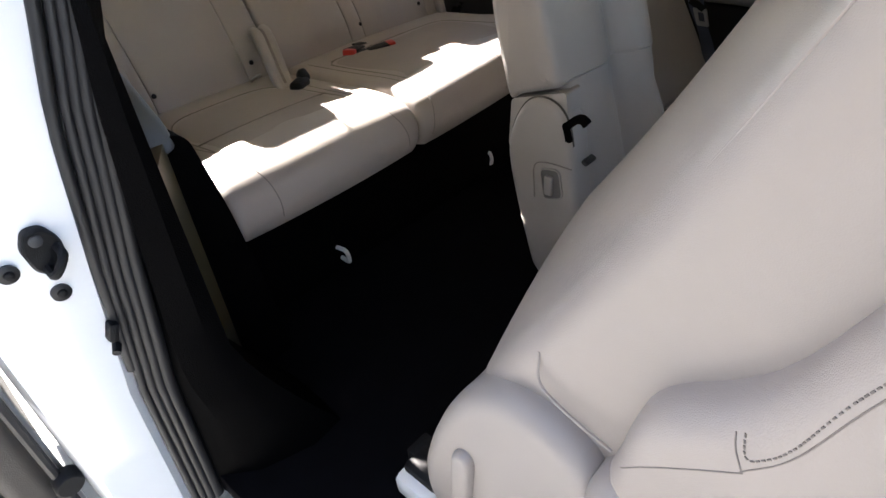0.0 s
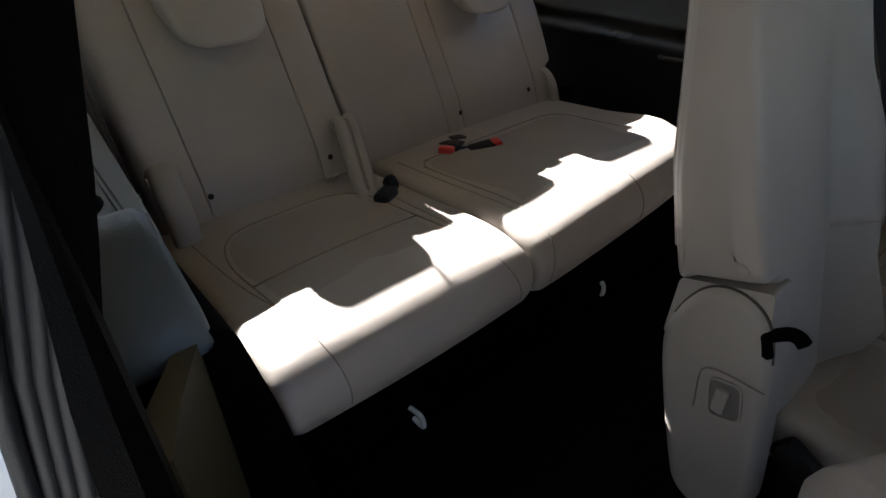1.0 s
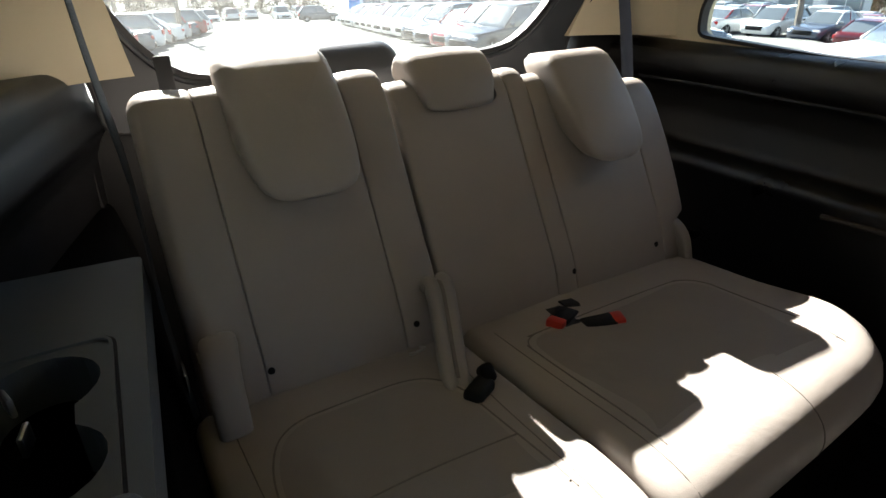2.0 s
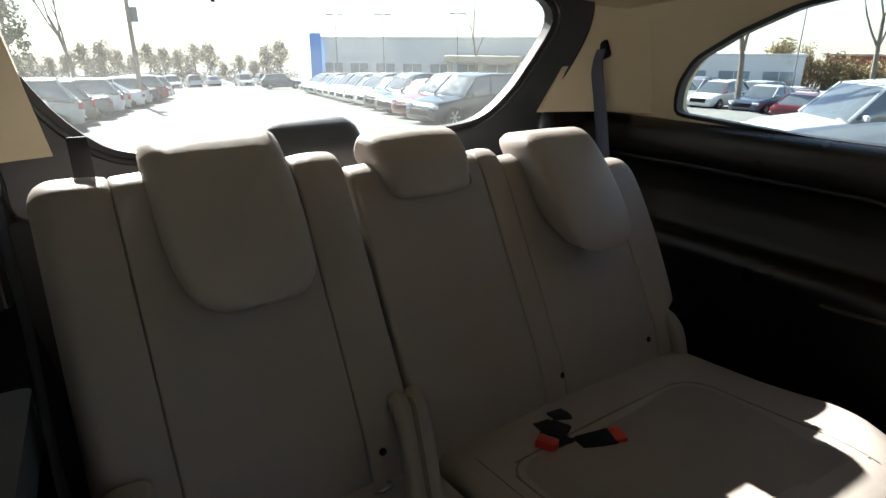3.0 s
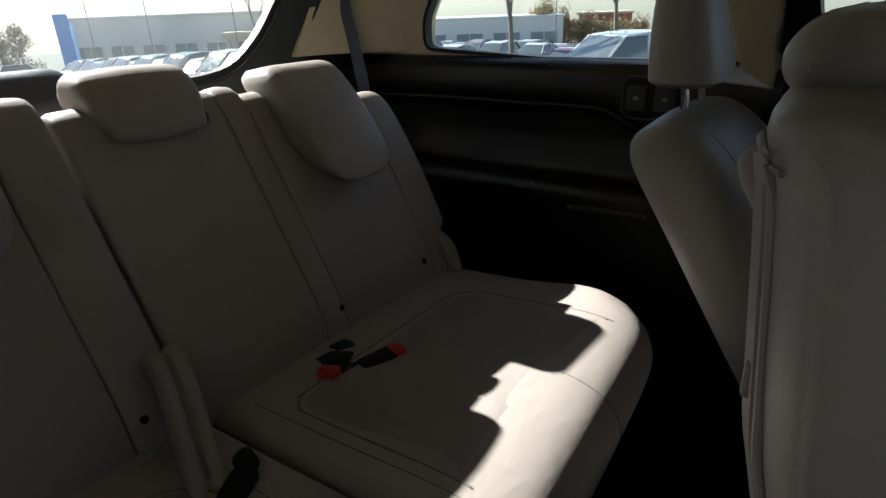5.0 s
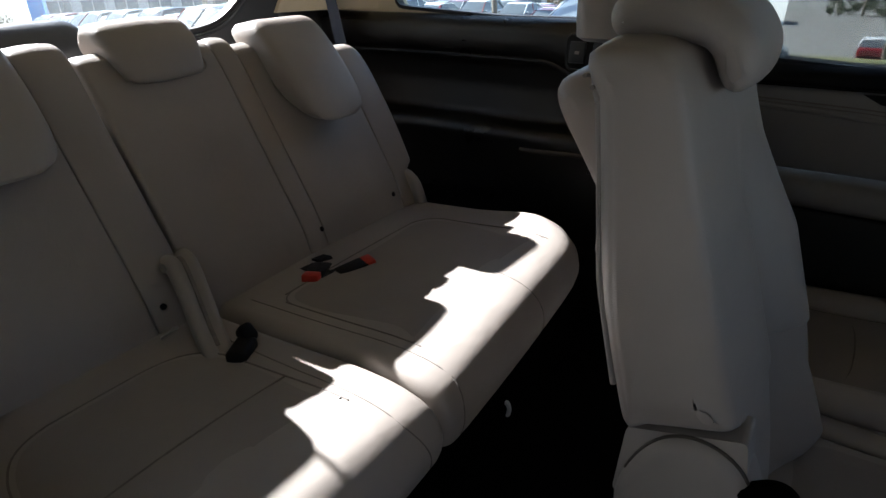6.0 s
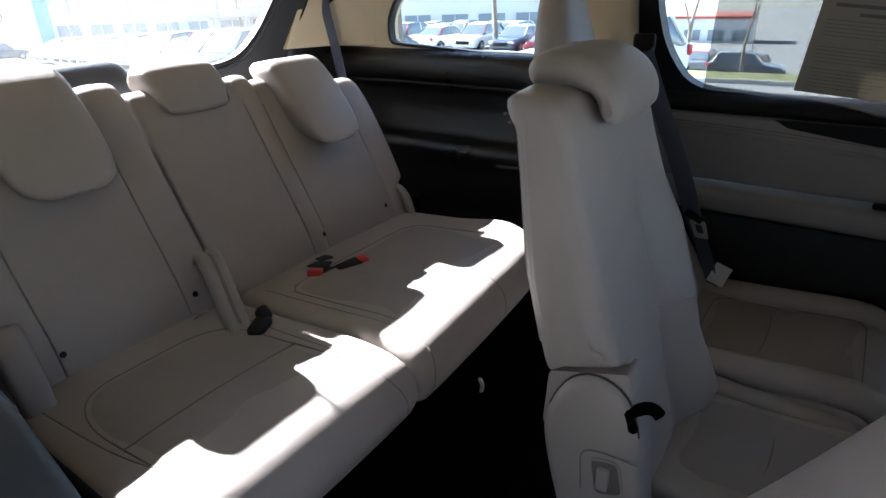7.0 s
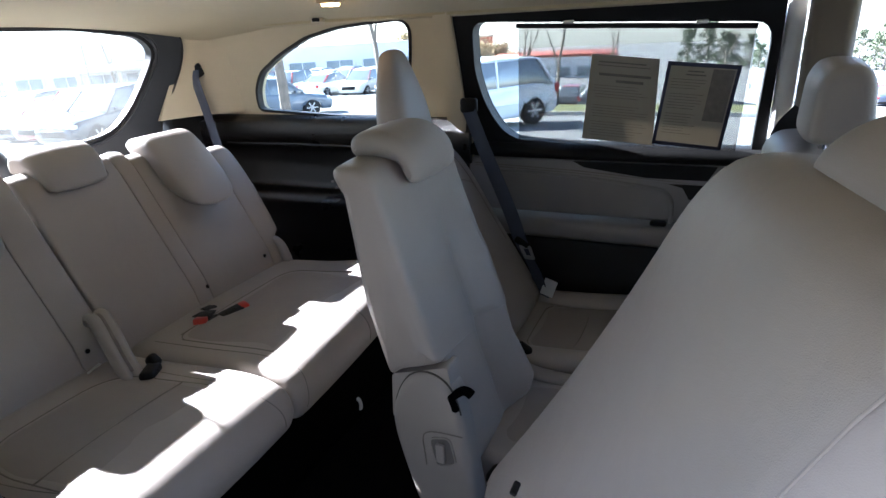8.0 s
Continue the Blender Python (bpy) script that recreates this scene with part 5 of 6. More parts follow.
lines = [(0.30, 0.09, 0.52, 0.105), (0.28, 0.13, 0.56, 0.145)] + [(0.10, 0.19 + 0.034 * k, 0.40 + 0.20 * rng.random(), 0.196 + 0.034 * k) for k in range(20) if k not in (4, 11)]
lines += [(0.64, 0.06, 0.93, 0.66)]
paper("window_sticker", "paper price sheet with a dark printed border on the door window", [(-1.208, 0.996), (-1.395, 0.980), (-1.365, 0.742), (-1.176, 0.758)], True, lines)

# ---- fittings ----
st = thing("door_striker", (-0.90, -0.70, 0.53), "black door striker plate with loop on the white jamb", "door striker")
pl = rounded([(-0.022, 0.012), (-0.010, 0.036), (0.012, 0.034), (0.024, 0.010), (0.020, -0.026), (-0.002, -0.034), (-0.018, -0.020)], 0.008, 3)
part("plate", loft([[Vector((-0.900 + u, -0.684 - d, 0.532 + v)) for u, v in inset2(pl, e)] for d, e in ((0, 0), (0.012, 0.0), (0.016, 0.003))]), BLACK, st)
part("loop", tube(spline([(-0.905, -0.69, 0.514), (-0.905, -0.722, 0.512), (-0.895, -0.728, 0.524), (-0.886, -0.722, 0.534), (-0.884, -0.69, 0.536)], 5), 0.006, 8), BLACK, st)
part("screw", disc((-0.902, -0.698, 0.553), (0, -1, 0), 0.008, 0.004, 16), GREY_TRIM, st)
for x, z in ((-0.944, 0.521), (-0.905, 0.466)):
    g = thing("body_plug", (x, -0.69, z), "round black rubber plug in the white jamb", "plug", "jamb plugs")
    part("flange", disc((x, -0.684, z), (0, -1, 0), 0.0125, 0.006, 20), RUBBER, g)
    part("cap", disc((x, -0.689, z), (0, -1, 0), 0.006, 0.005, 16), BLACK, g)
ck = thing("door_check", (-0.88, -0.70, 0.365), "small black door check stub beside the seal", "door check")
part("stub", tube([(-0.872, -0.685, 0.36), (-0.888, -0.712, 0.352)], [0.008, 0.006], 10), BLACK, ck)
part("flap", rbox(-0.878, -0.705, 0.385, 0.014, 0.02, 0.03, 0.004, 2, Matrix.Rotation(0.4, 4, "Y")), BLACK, ck)

# open sliding door, slid back along the body
od = thing("door_2", (-1.10, -0.1, -0.2), "open white sliding door slid back along the body side", "sliding door", kind="structure")
part("skin", rbox(-1.135, -0.05, 0.42, 0.03, 1.05, 1.30, 0.01), WHITE_PAINT, od)
part("inner_panel", slab(rounded([(-0.56, -0.18), (-0.585, 0.10), (-0.585, 0.50), (-0.55, 0.92), (0.42, 0.92), (0.42, -0.18)], 0.04), -1.112, -1.046, 0.02), BROWN_TRIM, od, "dark brown inner door panel")
part("edge_seal", tube([(-1.040, -0.590, -0.16), (-1.038, -0.606, 0.10), (-1.038, -0.606, 0.50), (-1.045, -0.57, 0.90)], 0.008, 8), RUBBER, od)
part("edge_strip", tube([(-1.030, -0.575, -0.16), (-1.028, -0.590, 0.10), (-1.028, -0.590, 0.50)], 0.004, 6), STEEL, od, "thin bright edge strip")
part("roller", disc((-1.030, -0.600, 0.10), (0, -1, 0), 0.022, 0.03, 20), BLACK, od, "black guide roller")

# tailgate fittings
wm = thing("wiper_cover", (-0.04, 0.6, 0.72), "grey moulded hump on the tailgate below the rear window", "tailgate trim")
part("hump", slab(rounded([(0.52, 0.70), (0.53, 0.81), (0.57, 0.862), (0.64, 0.866), (0.66, 0.70)], 0.03), -0.17, 0.09, 0.05, steps=6), GREY_TRIM, wm)
lt = thing("tailgate_latch", (-0.21, 0.58, 1.12), "small black fitting hanging at the top of the rear window", "latch")
part("housing", rbox(-0.215, 0.575, 1.152, 0.045, 0.03, 0.035, 0.008, 2), BLACK, lt)
part("pin", tube([(-0.216, 0.57, 1.14), (-0.216, 0.568, 1.10)], 0.004, 8), BLACK, lt)
rl = thing("release_strap", (-0.49, 0.34, 0.80), "black fabric release strap behind the single rear place", "release strap")
part("loop", rbox(-0.492, 0.335, 0.855, 0.028, 0.008, 0.09, 0.003, 2, Matrix.Rotation(radians(-8), 4, "X")), WEB_DARK, rl)
for y, lab in ((-0.085, "small beige coat hook above the quarter window"),):
    ch = thing("coat_hook", (0.835, y, 1.14), lab, "coat hook")
    part("base", rbox(0.815, y, 1.158, 0.02, 0.05, 0.016, 0.005), PILLAR_BEIGE, ch)
    part("clip", rbox(0.805, y, 1.160, 0.012, 0.028, 0.012, 0.003), BLACK, ch)
dl = thing("dome_lamp", (0.72, -0.25, 1.19), "small amber-lit dome lamp in the headliner", "ceiling lamp")
lamp_glow = mat("lamp_lens", (1.0, 0.55, 0.18), 0.3, vary=0.02, emit=2.0)
part("lens", rbox(0.60, -0.29, 1.196, 0.05, 0.035, 0.012, 0.004), lamp_glow, dl, "amber lens")
part("rim", rbox(0.60, -0.29, 1.204, 0.07, 0.055, 0.012, 0.005), HEADLINER, dl)
vt = thing("ceiling_vent", (-0.16, -0.05, 1.21), "flat beige ceiling air vent", "air vent")
part("frame", rbox(-0.165, -0.05, 1.222, 0.11, 0.05, 0.012, 0.005), PILLAR_BEIGE, vt)

# ---- outside: car park on a gentle rise ----
def ground_z(x, y):
    r = math.hypot(x, y)
    side = min(1.0, max(0.0, (math.degrees(math.atan2(x, y)) - 62) / 16)) if r > 1 and y > -60 else 0.0
    return float(np.interp(r, (0, 3, 14, 22, 85, 1500), (GROUND, -0.50, -1.48, -2.0, -5.5, -66.0)) - side * np.interp(r, (0, 15, 26, 44, 60, 1500), (0, 0, 0.5, 2.2, 2.4, 2.4)))


def asphalt_material():
    m = mat("asphalt", (0.18, 0.178, 0.17), 0.92, grain=0.5, grain_scale=60, vary=0.18, vary_scale=0.35)
    return m


rings = []
radii = [0.05, 2, 3, 5, 8, 11, 14, 18, 22, 26, 30, 35, 40, 44, 50, 60, 75, 110, 170, 300, 600, 1500]
gm = bmesh.new()
prev = None
for r in radii:
    row = [gm.verts.new((r * math.cos(a), r * math.sin(a), ground_z(r * math.cos(a), r * math.sin(a)))) for a in [2 * math.pi * k / 128 for k in range(128)]]
    if prev:
        for k in range(128):
            gm.faces.new((prev[k], prev[(k + 1) % 128], row[(k + 1) % 128], row[k]))
    prev = row
whole("ground", gm, asphalt_material(), "pale grey asphalt car park reaching the horizon", "ground", kind="structure")

# added wall, never in view: closes the lot and limits light through the door
whole("wall_unseen_block", rbox(-3.9, -2.0, 1.5, 0.3, 26, 5.8, 0.05), mat("plain_wall", (0.15, 0.148, 0.142), 0.9, vary=0.1, vary_scale=0.7), "plain grey wall added out of view to hold back light at the open door", "wall", kind="structure")
GRASS = mat("grass", (0.13, 0.135, 0.045), 0.95, grain=0.8, grain_scale=90, vary=0.45, vary_scale=1.2)
KERB = mat("kerb_concrete", (0.45, 0.44, 0.41), 0.9, grain=0.3, grain_scale=80, vary=0.12, vary_scale=2)


def draped(x0, x1, y0, y1, top, below, n=14):
    """A low slab that follows the ground."""
    rings = []
    for i in range(n + 1):
        y = y0 + (y1 - y0) * i / n
        ring = []
        for f in (0.0, 0.03, 0.5, 0.97, 1.0):
            x = x0 + (x1 - x0) * f
            ring.append(Vector((x, y, ground_z(x, y) + (top if 0 < f < 1 else top * 0.8))))
        ring += [Vector((x1, y, ground_z(x1, y) - below)), Vector((x0, y, ground_z(x0, y) - below))]
        rings.append(ring)
    return loft(rings)


lawn = whole("lawn", draped(19.2, 34.0, -26, 9.0, 0.15, 0.3), GRASS, "winter lawn strip, patchy brown and green", "lawn", kind="structure")
whole("kerb", draped(18.9, 19.2, -26, 9.0, 0.14, 0.3), KERB, "pale concrete kerb along the lawn", "kerb", kind="structure")


def ramp_paint(name, colours):
    m = mat(name, (0.5, 0.5, 0.5), 0.22, vary=0.03, coat=0.8)
    nt = m.node_tree
    oi = nt.nodes.new("ShaderNodeObjectInfo")
    cr = nt.nodes.new("ShaderNodeValToRGB")
    cr.color_ramp.interpolation = "CONSTANT"
    els = cr.color_ramp.elements
    while len(els) < len(colours):
        els.new(0.5)
    for i, c in enumerate(colours):
        els[i].position = i / len(colours)
        els[i].color = (*c, 1)
    nt.links.new(oi.outputs["Random"], cr.inputs["Fac"])
    nt.links.new(cr.outputs["Color"], nt.nodes["Principled BSDF"].inputs["Base Color"])
    return m


PAINT_MIX = ramp_paint("car_paint", [(0.75, 0.75, 0.74), (0.45, 0.46, 0.47), (0.16, 0.17, 0.18), (0.70, 0.71, 0.70), (0.02, 0.02, 0.022), (0.25, 0.02, 0.02), (0.40, 0.41, 0.40), (0.06, 0.075, 0.11), (0.74, 0.74, 0.72)])
PAINT_WHITE = mat("white_car_paint", (0.76, 0.77, 0.78), 0.2, vary=0.03, coat=0.8)
PAINT_DARK = mat("slate_car_paint", (0.035, 0.045, 0.06), 0.2, vary=0.05, coat=0.8)
PAINT_GREY = mat("grey_car_paint", (0.10, 0.11, 0.12), 0.2, vary=0.05, coat=0.8)
PAINT_SLATE = mat("bluegrey_car_paint", (0.16, 0.19, 0.23), 0.22, vary=0.05, coat=0.8)
PAINT_MAROON = mat("maroon_car_paint", (0.13, 0.012, 0.016), 0.2, vary=0.05, coat=0.8)
# grey-blue base colour stands in for sky mirrored in the glass
CAR_GLASS_SKY = mat("car_glass_sky", (0.10, 0.115, 0.125), 0.06, vary=0.1, spec=1.0, coat=1.0)
TYRE = mat("tyre_rubber", (0.02, 0.02, 0.02), 0.85, grain=0.3, grain_scale=120, vary=0.2)
RIM = mat("alloy_rim", (0.55, 0.56, 0.57), 0.3, metal=0.9, vary=0.08)
TAIL = mat("tail_lamp", (0.45, 0.02, 0.02), 0.2, vary=0.1)
HEADL = mat("head_lamp", (0.75, 0.77, 0.8), 0.1, vary=0.05, coat=0.5)


def arc(cy, cz, r, a0, a1, n=7):
    return [(cy + r * math.cos(radians(a0 + (a1 - a0) * k / n)), cz + r * math.sin(radians(a0 + (a1 - a0) * k / n))) for k in range(n + 1)]


def car(style, paint, label):
    """A parked car, nose towards -y, wheels on z = 0."""
    L, W, hood, H = {"suv": (4.65, 1.86, 1.02, 1.70), "sedan": (4.75, 1.82, 0.92, 1.45), "hatch": (4.3, 1.78, 0.93, 1.52), "van": (5.1, 1.98, 1.05, 1.78)}[style]
    t = thing("parked_car", (0, 0, 0), label, "car", "parked cars")
    h = L / 2
    wr = 0.35 if style in ("suv", "van") else 0.32
    fy, ry = -h + 0.88, h - 0.92
    tail_z = hood + 0.06 if style != "sedan" else hood + 0.04
    low = [(-h + 0.05, 0.30), (-h + 0.12, 0.22)] + [(fy - wr - 0.07, 0.22)] + arc(fy, wr, wr + 0.06, 200, -20) + [(fy + wr + 0.07, 0.22), (ry - wr - 0.07, 0.22)] + arc(ry, wr, wr + 0.06, 200, -20) + [(ry + wr + 0.07, 0.22)] + [(h - 0.12, 0.26), (h - 0.02, 0.40), (h - 0.03, tail_z - 0.12), (h - 0.12, tail_z)]
    low += [(-0.55, hood), (-0.9, hood - 0.02), (-h + 0.30, hood - 0.16), (-h + 0.06, hood - 0.32), (-h, 0.52)]

    def taper(p):
        f = abs(p.y) / h
        nx = p.x * (1 - 0.10 * f ** 4) * (1 - 0.05 * max(0, (p.z - 0.6)) / 0.5)
        return Vector((nx, p.y, p.z))
    part("body", slab(low, -W / 2, W / 2, 0.10, steps=4, mid=6, place=taper), paint, t)
    if style == "sedan":
        roof = [(-0.95, hood - 0.03), (-0.28, H - 0.04), (0.35, H), (0.95, H - 0.07), (1.70, tail_z - 0.02)]
    elif style == "hatch":
        roof = [(-1.05, hood - 0.03), (-0.30, H - 0.04), (0.5, H), (1.35, H - 0.08), (h - 0.25, tail_z)]
    else:
        roof = [(-1.0, hood - 0.02), (-0.30, H - 0.05), (0.5, H), (h - 0.65, H - 0.04), (h - 0.22, tail_z + 0.05)]

    def tumble(p):
        f = max(0.0, (p.z - hood) / (H - hood))
        return Vector((p.x * (1 - 0.20 * f), p.y, p.z))
    glass_prof = rounded(roof + [(roof[-1][0], hood - 0.08), (roof[0][0], hood - 0.08)], 0.08, 3)
    part("windows", slab(glass_prof, -W / 2 + 0.07, W / 2 - 0.07, 0.04, steps=3, mid=4, place=tumble), CAR_GLASS_SKY, t, "car glass, the sky's reflection put into its grey-blue colour")
    # roof panel and pillars, just proud of the glass
    rp_ = rounded([(roof[1][0] - 0.02, roof[1][1] - 0.03), (roof[1][0] + 0.05, roof[1][1] + 0.012), (roof[2][0], H + 0.016), (roof[3][0] - 0.02, roof[3][1] + 0.014), (roof[3][0] + 0.05, roof[3][1] - 0.035), (roof[2][0], H - 0.045)], 0.03, 2)
    part("roof", slab(rp_, -W / 2 + 0.06, W / 2 - 0.06, 0.03, steps=3, mid=4, place=tumble), paint, t)
    for sx in (-1, 1):
        def side(y, z):
            return tumble(Vector((sx * (W / 2 - 0.066), y, z)))
        part("front_pillar", tube([side(roof[0][0] + 0.02, hood - 0.02), side(roof[1][0], roof[1][1] - 0.02)], 0.035, 6), paint, t)
        part("centre_pillar", tube([side(0.28, hood - 0.05), side(0.34, H - 0.03)], 0.035, 6), paint, t)
        part("rear_pillar", tube([side(roof[-1][0] - 0.06, tail_z - 0.03), side(roof[3][0], roof[3][1] - 0.02)], 0.06, 6), paint, t)
        part("mirror", rbox(sx * (W / 2 + 0.04), -0.72, hood + 0.06, 0.16, 0.10, 0.12, 0.04, 2), paint, t)
        part("headlight", rbox(sx * (W / 2 - 0.24), -h + 0.16, hood - 0.30, 0.34, 0.20, 0.13, 0.05, 2), HEADL, t, "clear headlight")
        part("taillight", rbox(sx * (W / 2 - 0.16), h - 0.10, tail_z - 0.22, 0.22, 0.14, 0.26 if style != "sedan" else 0.16, 0.04, 2), TAIL, t, "red tail light")
        for wy in (fy, ry):
            x0 = sx * (W / 2 - 0.115)
            tyre = part("wheel", disc((x0 - sx * 0.10, wy, wr), (sx, 0, 0), wr, 0.215, 24, 0.12), TYRE, t, "black tyre on an alloy rim")
            spokes = [disc((x0 + sx * 0.105, wy, wr), (sx, 0, 0), wr * 0.22, 0.014, 12)]
            for k in range(6):
                a = 2 * math.pi * k / 6
                spokes.append(rbox(x0 + sx * 0.112, wy + 0.39 * wr * math.cos(a), wr + 0.39 * wr * math.sin(a), 0.012, wr * 0.62, wr * 0.17, 0.004, 1, Matrix.Rotation(a, 4, "X")))
            part("rim", merge(*spokes), RIM, tyre)
    part("grille", rbox(0, -h + 0.05, 0.52, W * 0.55, 0.10, 0.22, 0.04, 2), BLACK, t, "black grille")
    part("rear_bumper", rbox(0, h - 0.06, 0.42, W * 0.86, 0.16, 0.14, 0.04, 2), BLACK, t, "dark bumper strip")
    return t


def park(t, x, y, turn):
    t.matrix_basis = pose(x, y, ground_z(x, y), 0, 0, turn)
    return t


proto = {k: car(k, PAINT_MIX, lab) for k, lab in (("suv", "parked sport utility car in plain paint"), ("sedan", "parked four-door saloon in plain paint"), ("hatch", "parked hatchback in plain paint"), ("van", "parked minivan in plain paint"))}
rng = random.Random(11)
# row with noses to the aisle, in front of the showroom
park(car("suv", PAINT_DARK, "slate-blue sport utility car parked at the aisle"), 12.7, 17.1, -86)
styles = ["suv", "sedan", "suv", "hatch", "suv", "sedan", "suv", "suv", "sedan", "hatch", "suv", "sedan", "suv", "hatch"]
spots = []
for k, s in enumerate(styles):
    q = 2.75 * (k + 1)
    spots.append((s, 12.9 + 0.255 * q, 17.1 + 0.967 * q, -88 + rng.uniform(-2, 2)))
# row with tails to the aisle on its other side
for k, s in enumerate(["van", "suv", "van", "suv", "sedan", "suv", "hatch", "sedan", "suv", "sedan", "van", "sedan", "suv"]):
    q = 2.8 * k
    spots.append((s, -3.3 + 0.29 * q, 19.0 + 0.957 * q, -92 + rng.uniform(-2, 2)))
# far rows at the end of the lane
for k in range(12):
    spots.append((rng.choice(["suv", "sedan", "hatch"]), 2.0 + 3.1 * k - 6, 84 + 2.5 * (k % 3), rng.choice([0, 180]) + rng.uniform(-4, 4)))
# rows beyond the parked white car on the far side
for r, (x, n, y0) in enumerate(((33.0, 7, 17.0), (41.0, 8, 18.5), (49.0, 9, 20.0), (58.0, 9, 22.0))):
    for k in range(n):
        spots.append((rng.choice(["sedan", "sedan", "hatch", "suv"]), x + rng.uniform(-0.3, 0.3), y0 + 2.7 * k, rng.choice([90, -90]) + rng.uniform(-3, 3)))
for k, (x, y) in enumerate(((48, 12.5), (48.5, 9.5), (49, 6.0), (50, -1.0), (50, -6.0), (51, -12), (51, -17))):
    spots.append((["hatch", "suv", "sedan"][k % 3], x, y, 90))
used = set()
for s, x, y, a in spots:
    m = pose(x, y, ground_z(x, y), 0, 0, a)
    if s not in used:
        used.add(s)
        proto[s].matrix_basis = m
    else:
        copy_thing(proto[s], m)
park(car("suv", PAINT_WHITE, "white sport utility car parked beside the van"), 13.7, 4.6, -125)
park(car("hatch", PAINT_SLATE, "blue-grey hatchback standing alone beside a tree"), 18.3, 14.9, 47)
park(car("suv", PAINT_GREY, "dark grey sport utility car parked by the lawn"), 43.0, 5.6, 6)
park(car("sedan", PAINT_MAROON, "maroon saloon in the second parking row"), 32.5, 14.4, 92)
park(car("suv", PAINT_DARK, "dark car standing across the far lane"), 23.5, 68, 78)

# ---- outside: buildings, sign, poles, trees ----
STUCCO = mat("pale_cladding", (0.74, 0.73, 0.71), 0.7, grain=0.3, grain_scale=30, vary=0.06, vary_scale=0.5)
TAN = mat("tan_cladding", (0.50, 0.44, 0.34), 0.8, vary=0.08, vary_scale=0.5)
REDBRICK = mat("red_cladding", (0.36, 0.10, 0.07), 0.85, vary=0.12, vary_scale=0.6)
# base colour lightened in place of the sky's reflection, as on the cars
SHOPGLASS_SKY = mat("shop_glass_sky", (0.22, 0.25, 0.26), 0.08, vary=0.15, spec=0.8)
BLUE = mat("blue_sign", (0.03, 0.27, 0.75), 0.35, vary=0.03)
POLE = mat("pole_steel", (0.20, 0.20, 0.21), 0.5, metal=0.4, vary=0.1)
BARK = mat("bark", (0.21, 0.18, 0.15), 0.95, grain=0.8, grain_scale=25, vary=0.3, vary_scale=3)
# evergreen and russet leaf colours are lightened to stand for haze
LEAF = mat("hazed_evergreen_leaf", (0.075, 0.095, 0.05), 0.8, vary=0.4, vary_scale=1.5)
LEAF_BROWN = mat("hazed_winter_leaf", (0.32, 0.25, 0.14), 0.85, vary=0.4, vary_scale=1.5)
LEAF_GREY = mat("bare_twigs", (0.25, 0.22, 0.18), 0.9, vary=0.3, vary_scale=1.5)


def building(name, label, x, y, w, d, h, turn, wall_m, bays, glass_h=2.6, trim_m=None, portico=False):
    t = thing(name, (0, 0, 0), label, "building")
    part("wall", rbox(0, d / 2, h / 2 - 1, w, d, h + 2, 0.05), wall_m, t)
    part("roof", rbox(0, d / 2, h + 0.1, w + 0.5, d + 0.5, 0.35, 0.05), trim_m or STUCCO, t, "flat roof with a raised edge")
    bw = w / bays
    for k in range(bays):
        cx = -w / 2 + bw * (k + 0.5)
        win = part("window", rbox(cx, -0.02, glass_h / 2 + 0.15, bw * 0.74, 0.10, glass_h, 0.02), SHOPGLASS_SKY, t, "shop window, its glass colour lightened in place of reflected sky")
        for f in (-0.36, 0.0, 0.36):
            part("frame", rbox(cx + f * bw, -0.08, glass_h / 2 + 0.15, 0.10, 0.08, glass_h, 0.01), STUCCO, win)
    if portico:
        part("canopy", rbox(w * 0.28, -2.5, 3.6, w * 0.30, 5.0, 0.7, 0.05), TAN, t, "tan entrance canopy")
        for sx in (0.15, 0.28, 0.41):
            part("column", tube([(w * sx, -4.6, -1), (w * sx, -4.6, 3.4)], 0.28, 12), TAN, t)
    t.matrix_basis = pose(x, y, ground_z(x, y), 0, 0, turn)
    return t


building("showroom", "pale grey car showroom with large windows and a tan entrance canopy", 42.3, 66.4, 30, 14, 5.8, -51, STUCCO, 8, 2.6, portico=True)
building("warehouse", "low white flat-roofed building behind the car rows", 84, 56, 30, 12, 4.6, -57, STUCCO, 5, 2.2)
building("brick_building", "red brick building behind bare trees", 106, 42, 9, 10, 6.0, -68, REDBRICK, 3, 2.4, trim_m=TAN)
building("shop_row", "low cream row of shops with a red roof edge", 98, 24, 20, 12, 3.3, -80, STUCCO, 6, 1.5, trim_m=REDBRICK)
sg = thing("pylon_sign", (0, 0, 0), "tall plain blue pylon sign beside the showroom", "sign")
part("panel", rbox(0, 0, 3.2, 1.5, 0.5, 7.2, 0.08), BLUE, sg)
part("foot", rbox(0, 0, -0.4, 1.6, 0.9, 1.2, 0.08), KERB, sg)
sg.matrix_basis = pose(32.0, 77.7, ground_z(32.0, 77.7), 0, 0, -20)


def pole(x, y, h):
    t = thing("light_pole", (0, 0, 0), "slim dark car park light pole with twin lamp heads", "street lamp", "light poles")
    part("shaft", tube([(0, 0, -0.5), (0, 0, h)], [0.06, 0.04], 10), POLE, t)
    part("plinth", tube([(0, 0, -0.5), (0, 0, 0.6)], 0.22, 14), KERB, t)
    for sx in (-1, 1):
        part("lamp_head", rbox(sx * 0.7, 0, h, 0.7, 0.34, 0.14, 0.04), POLE, t)
    part("arm", tube([(-0.7, 0, h - 0.02), (0.7, 0, h - 0.02)], 0.035, 8), POLE, t)
    t.matrix_basis = pose(x, y, ground_z(x, y), 0, 0, 10)
    return t


p0 = pole(31, 57, 7.5)
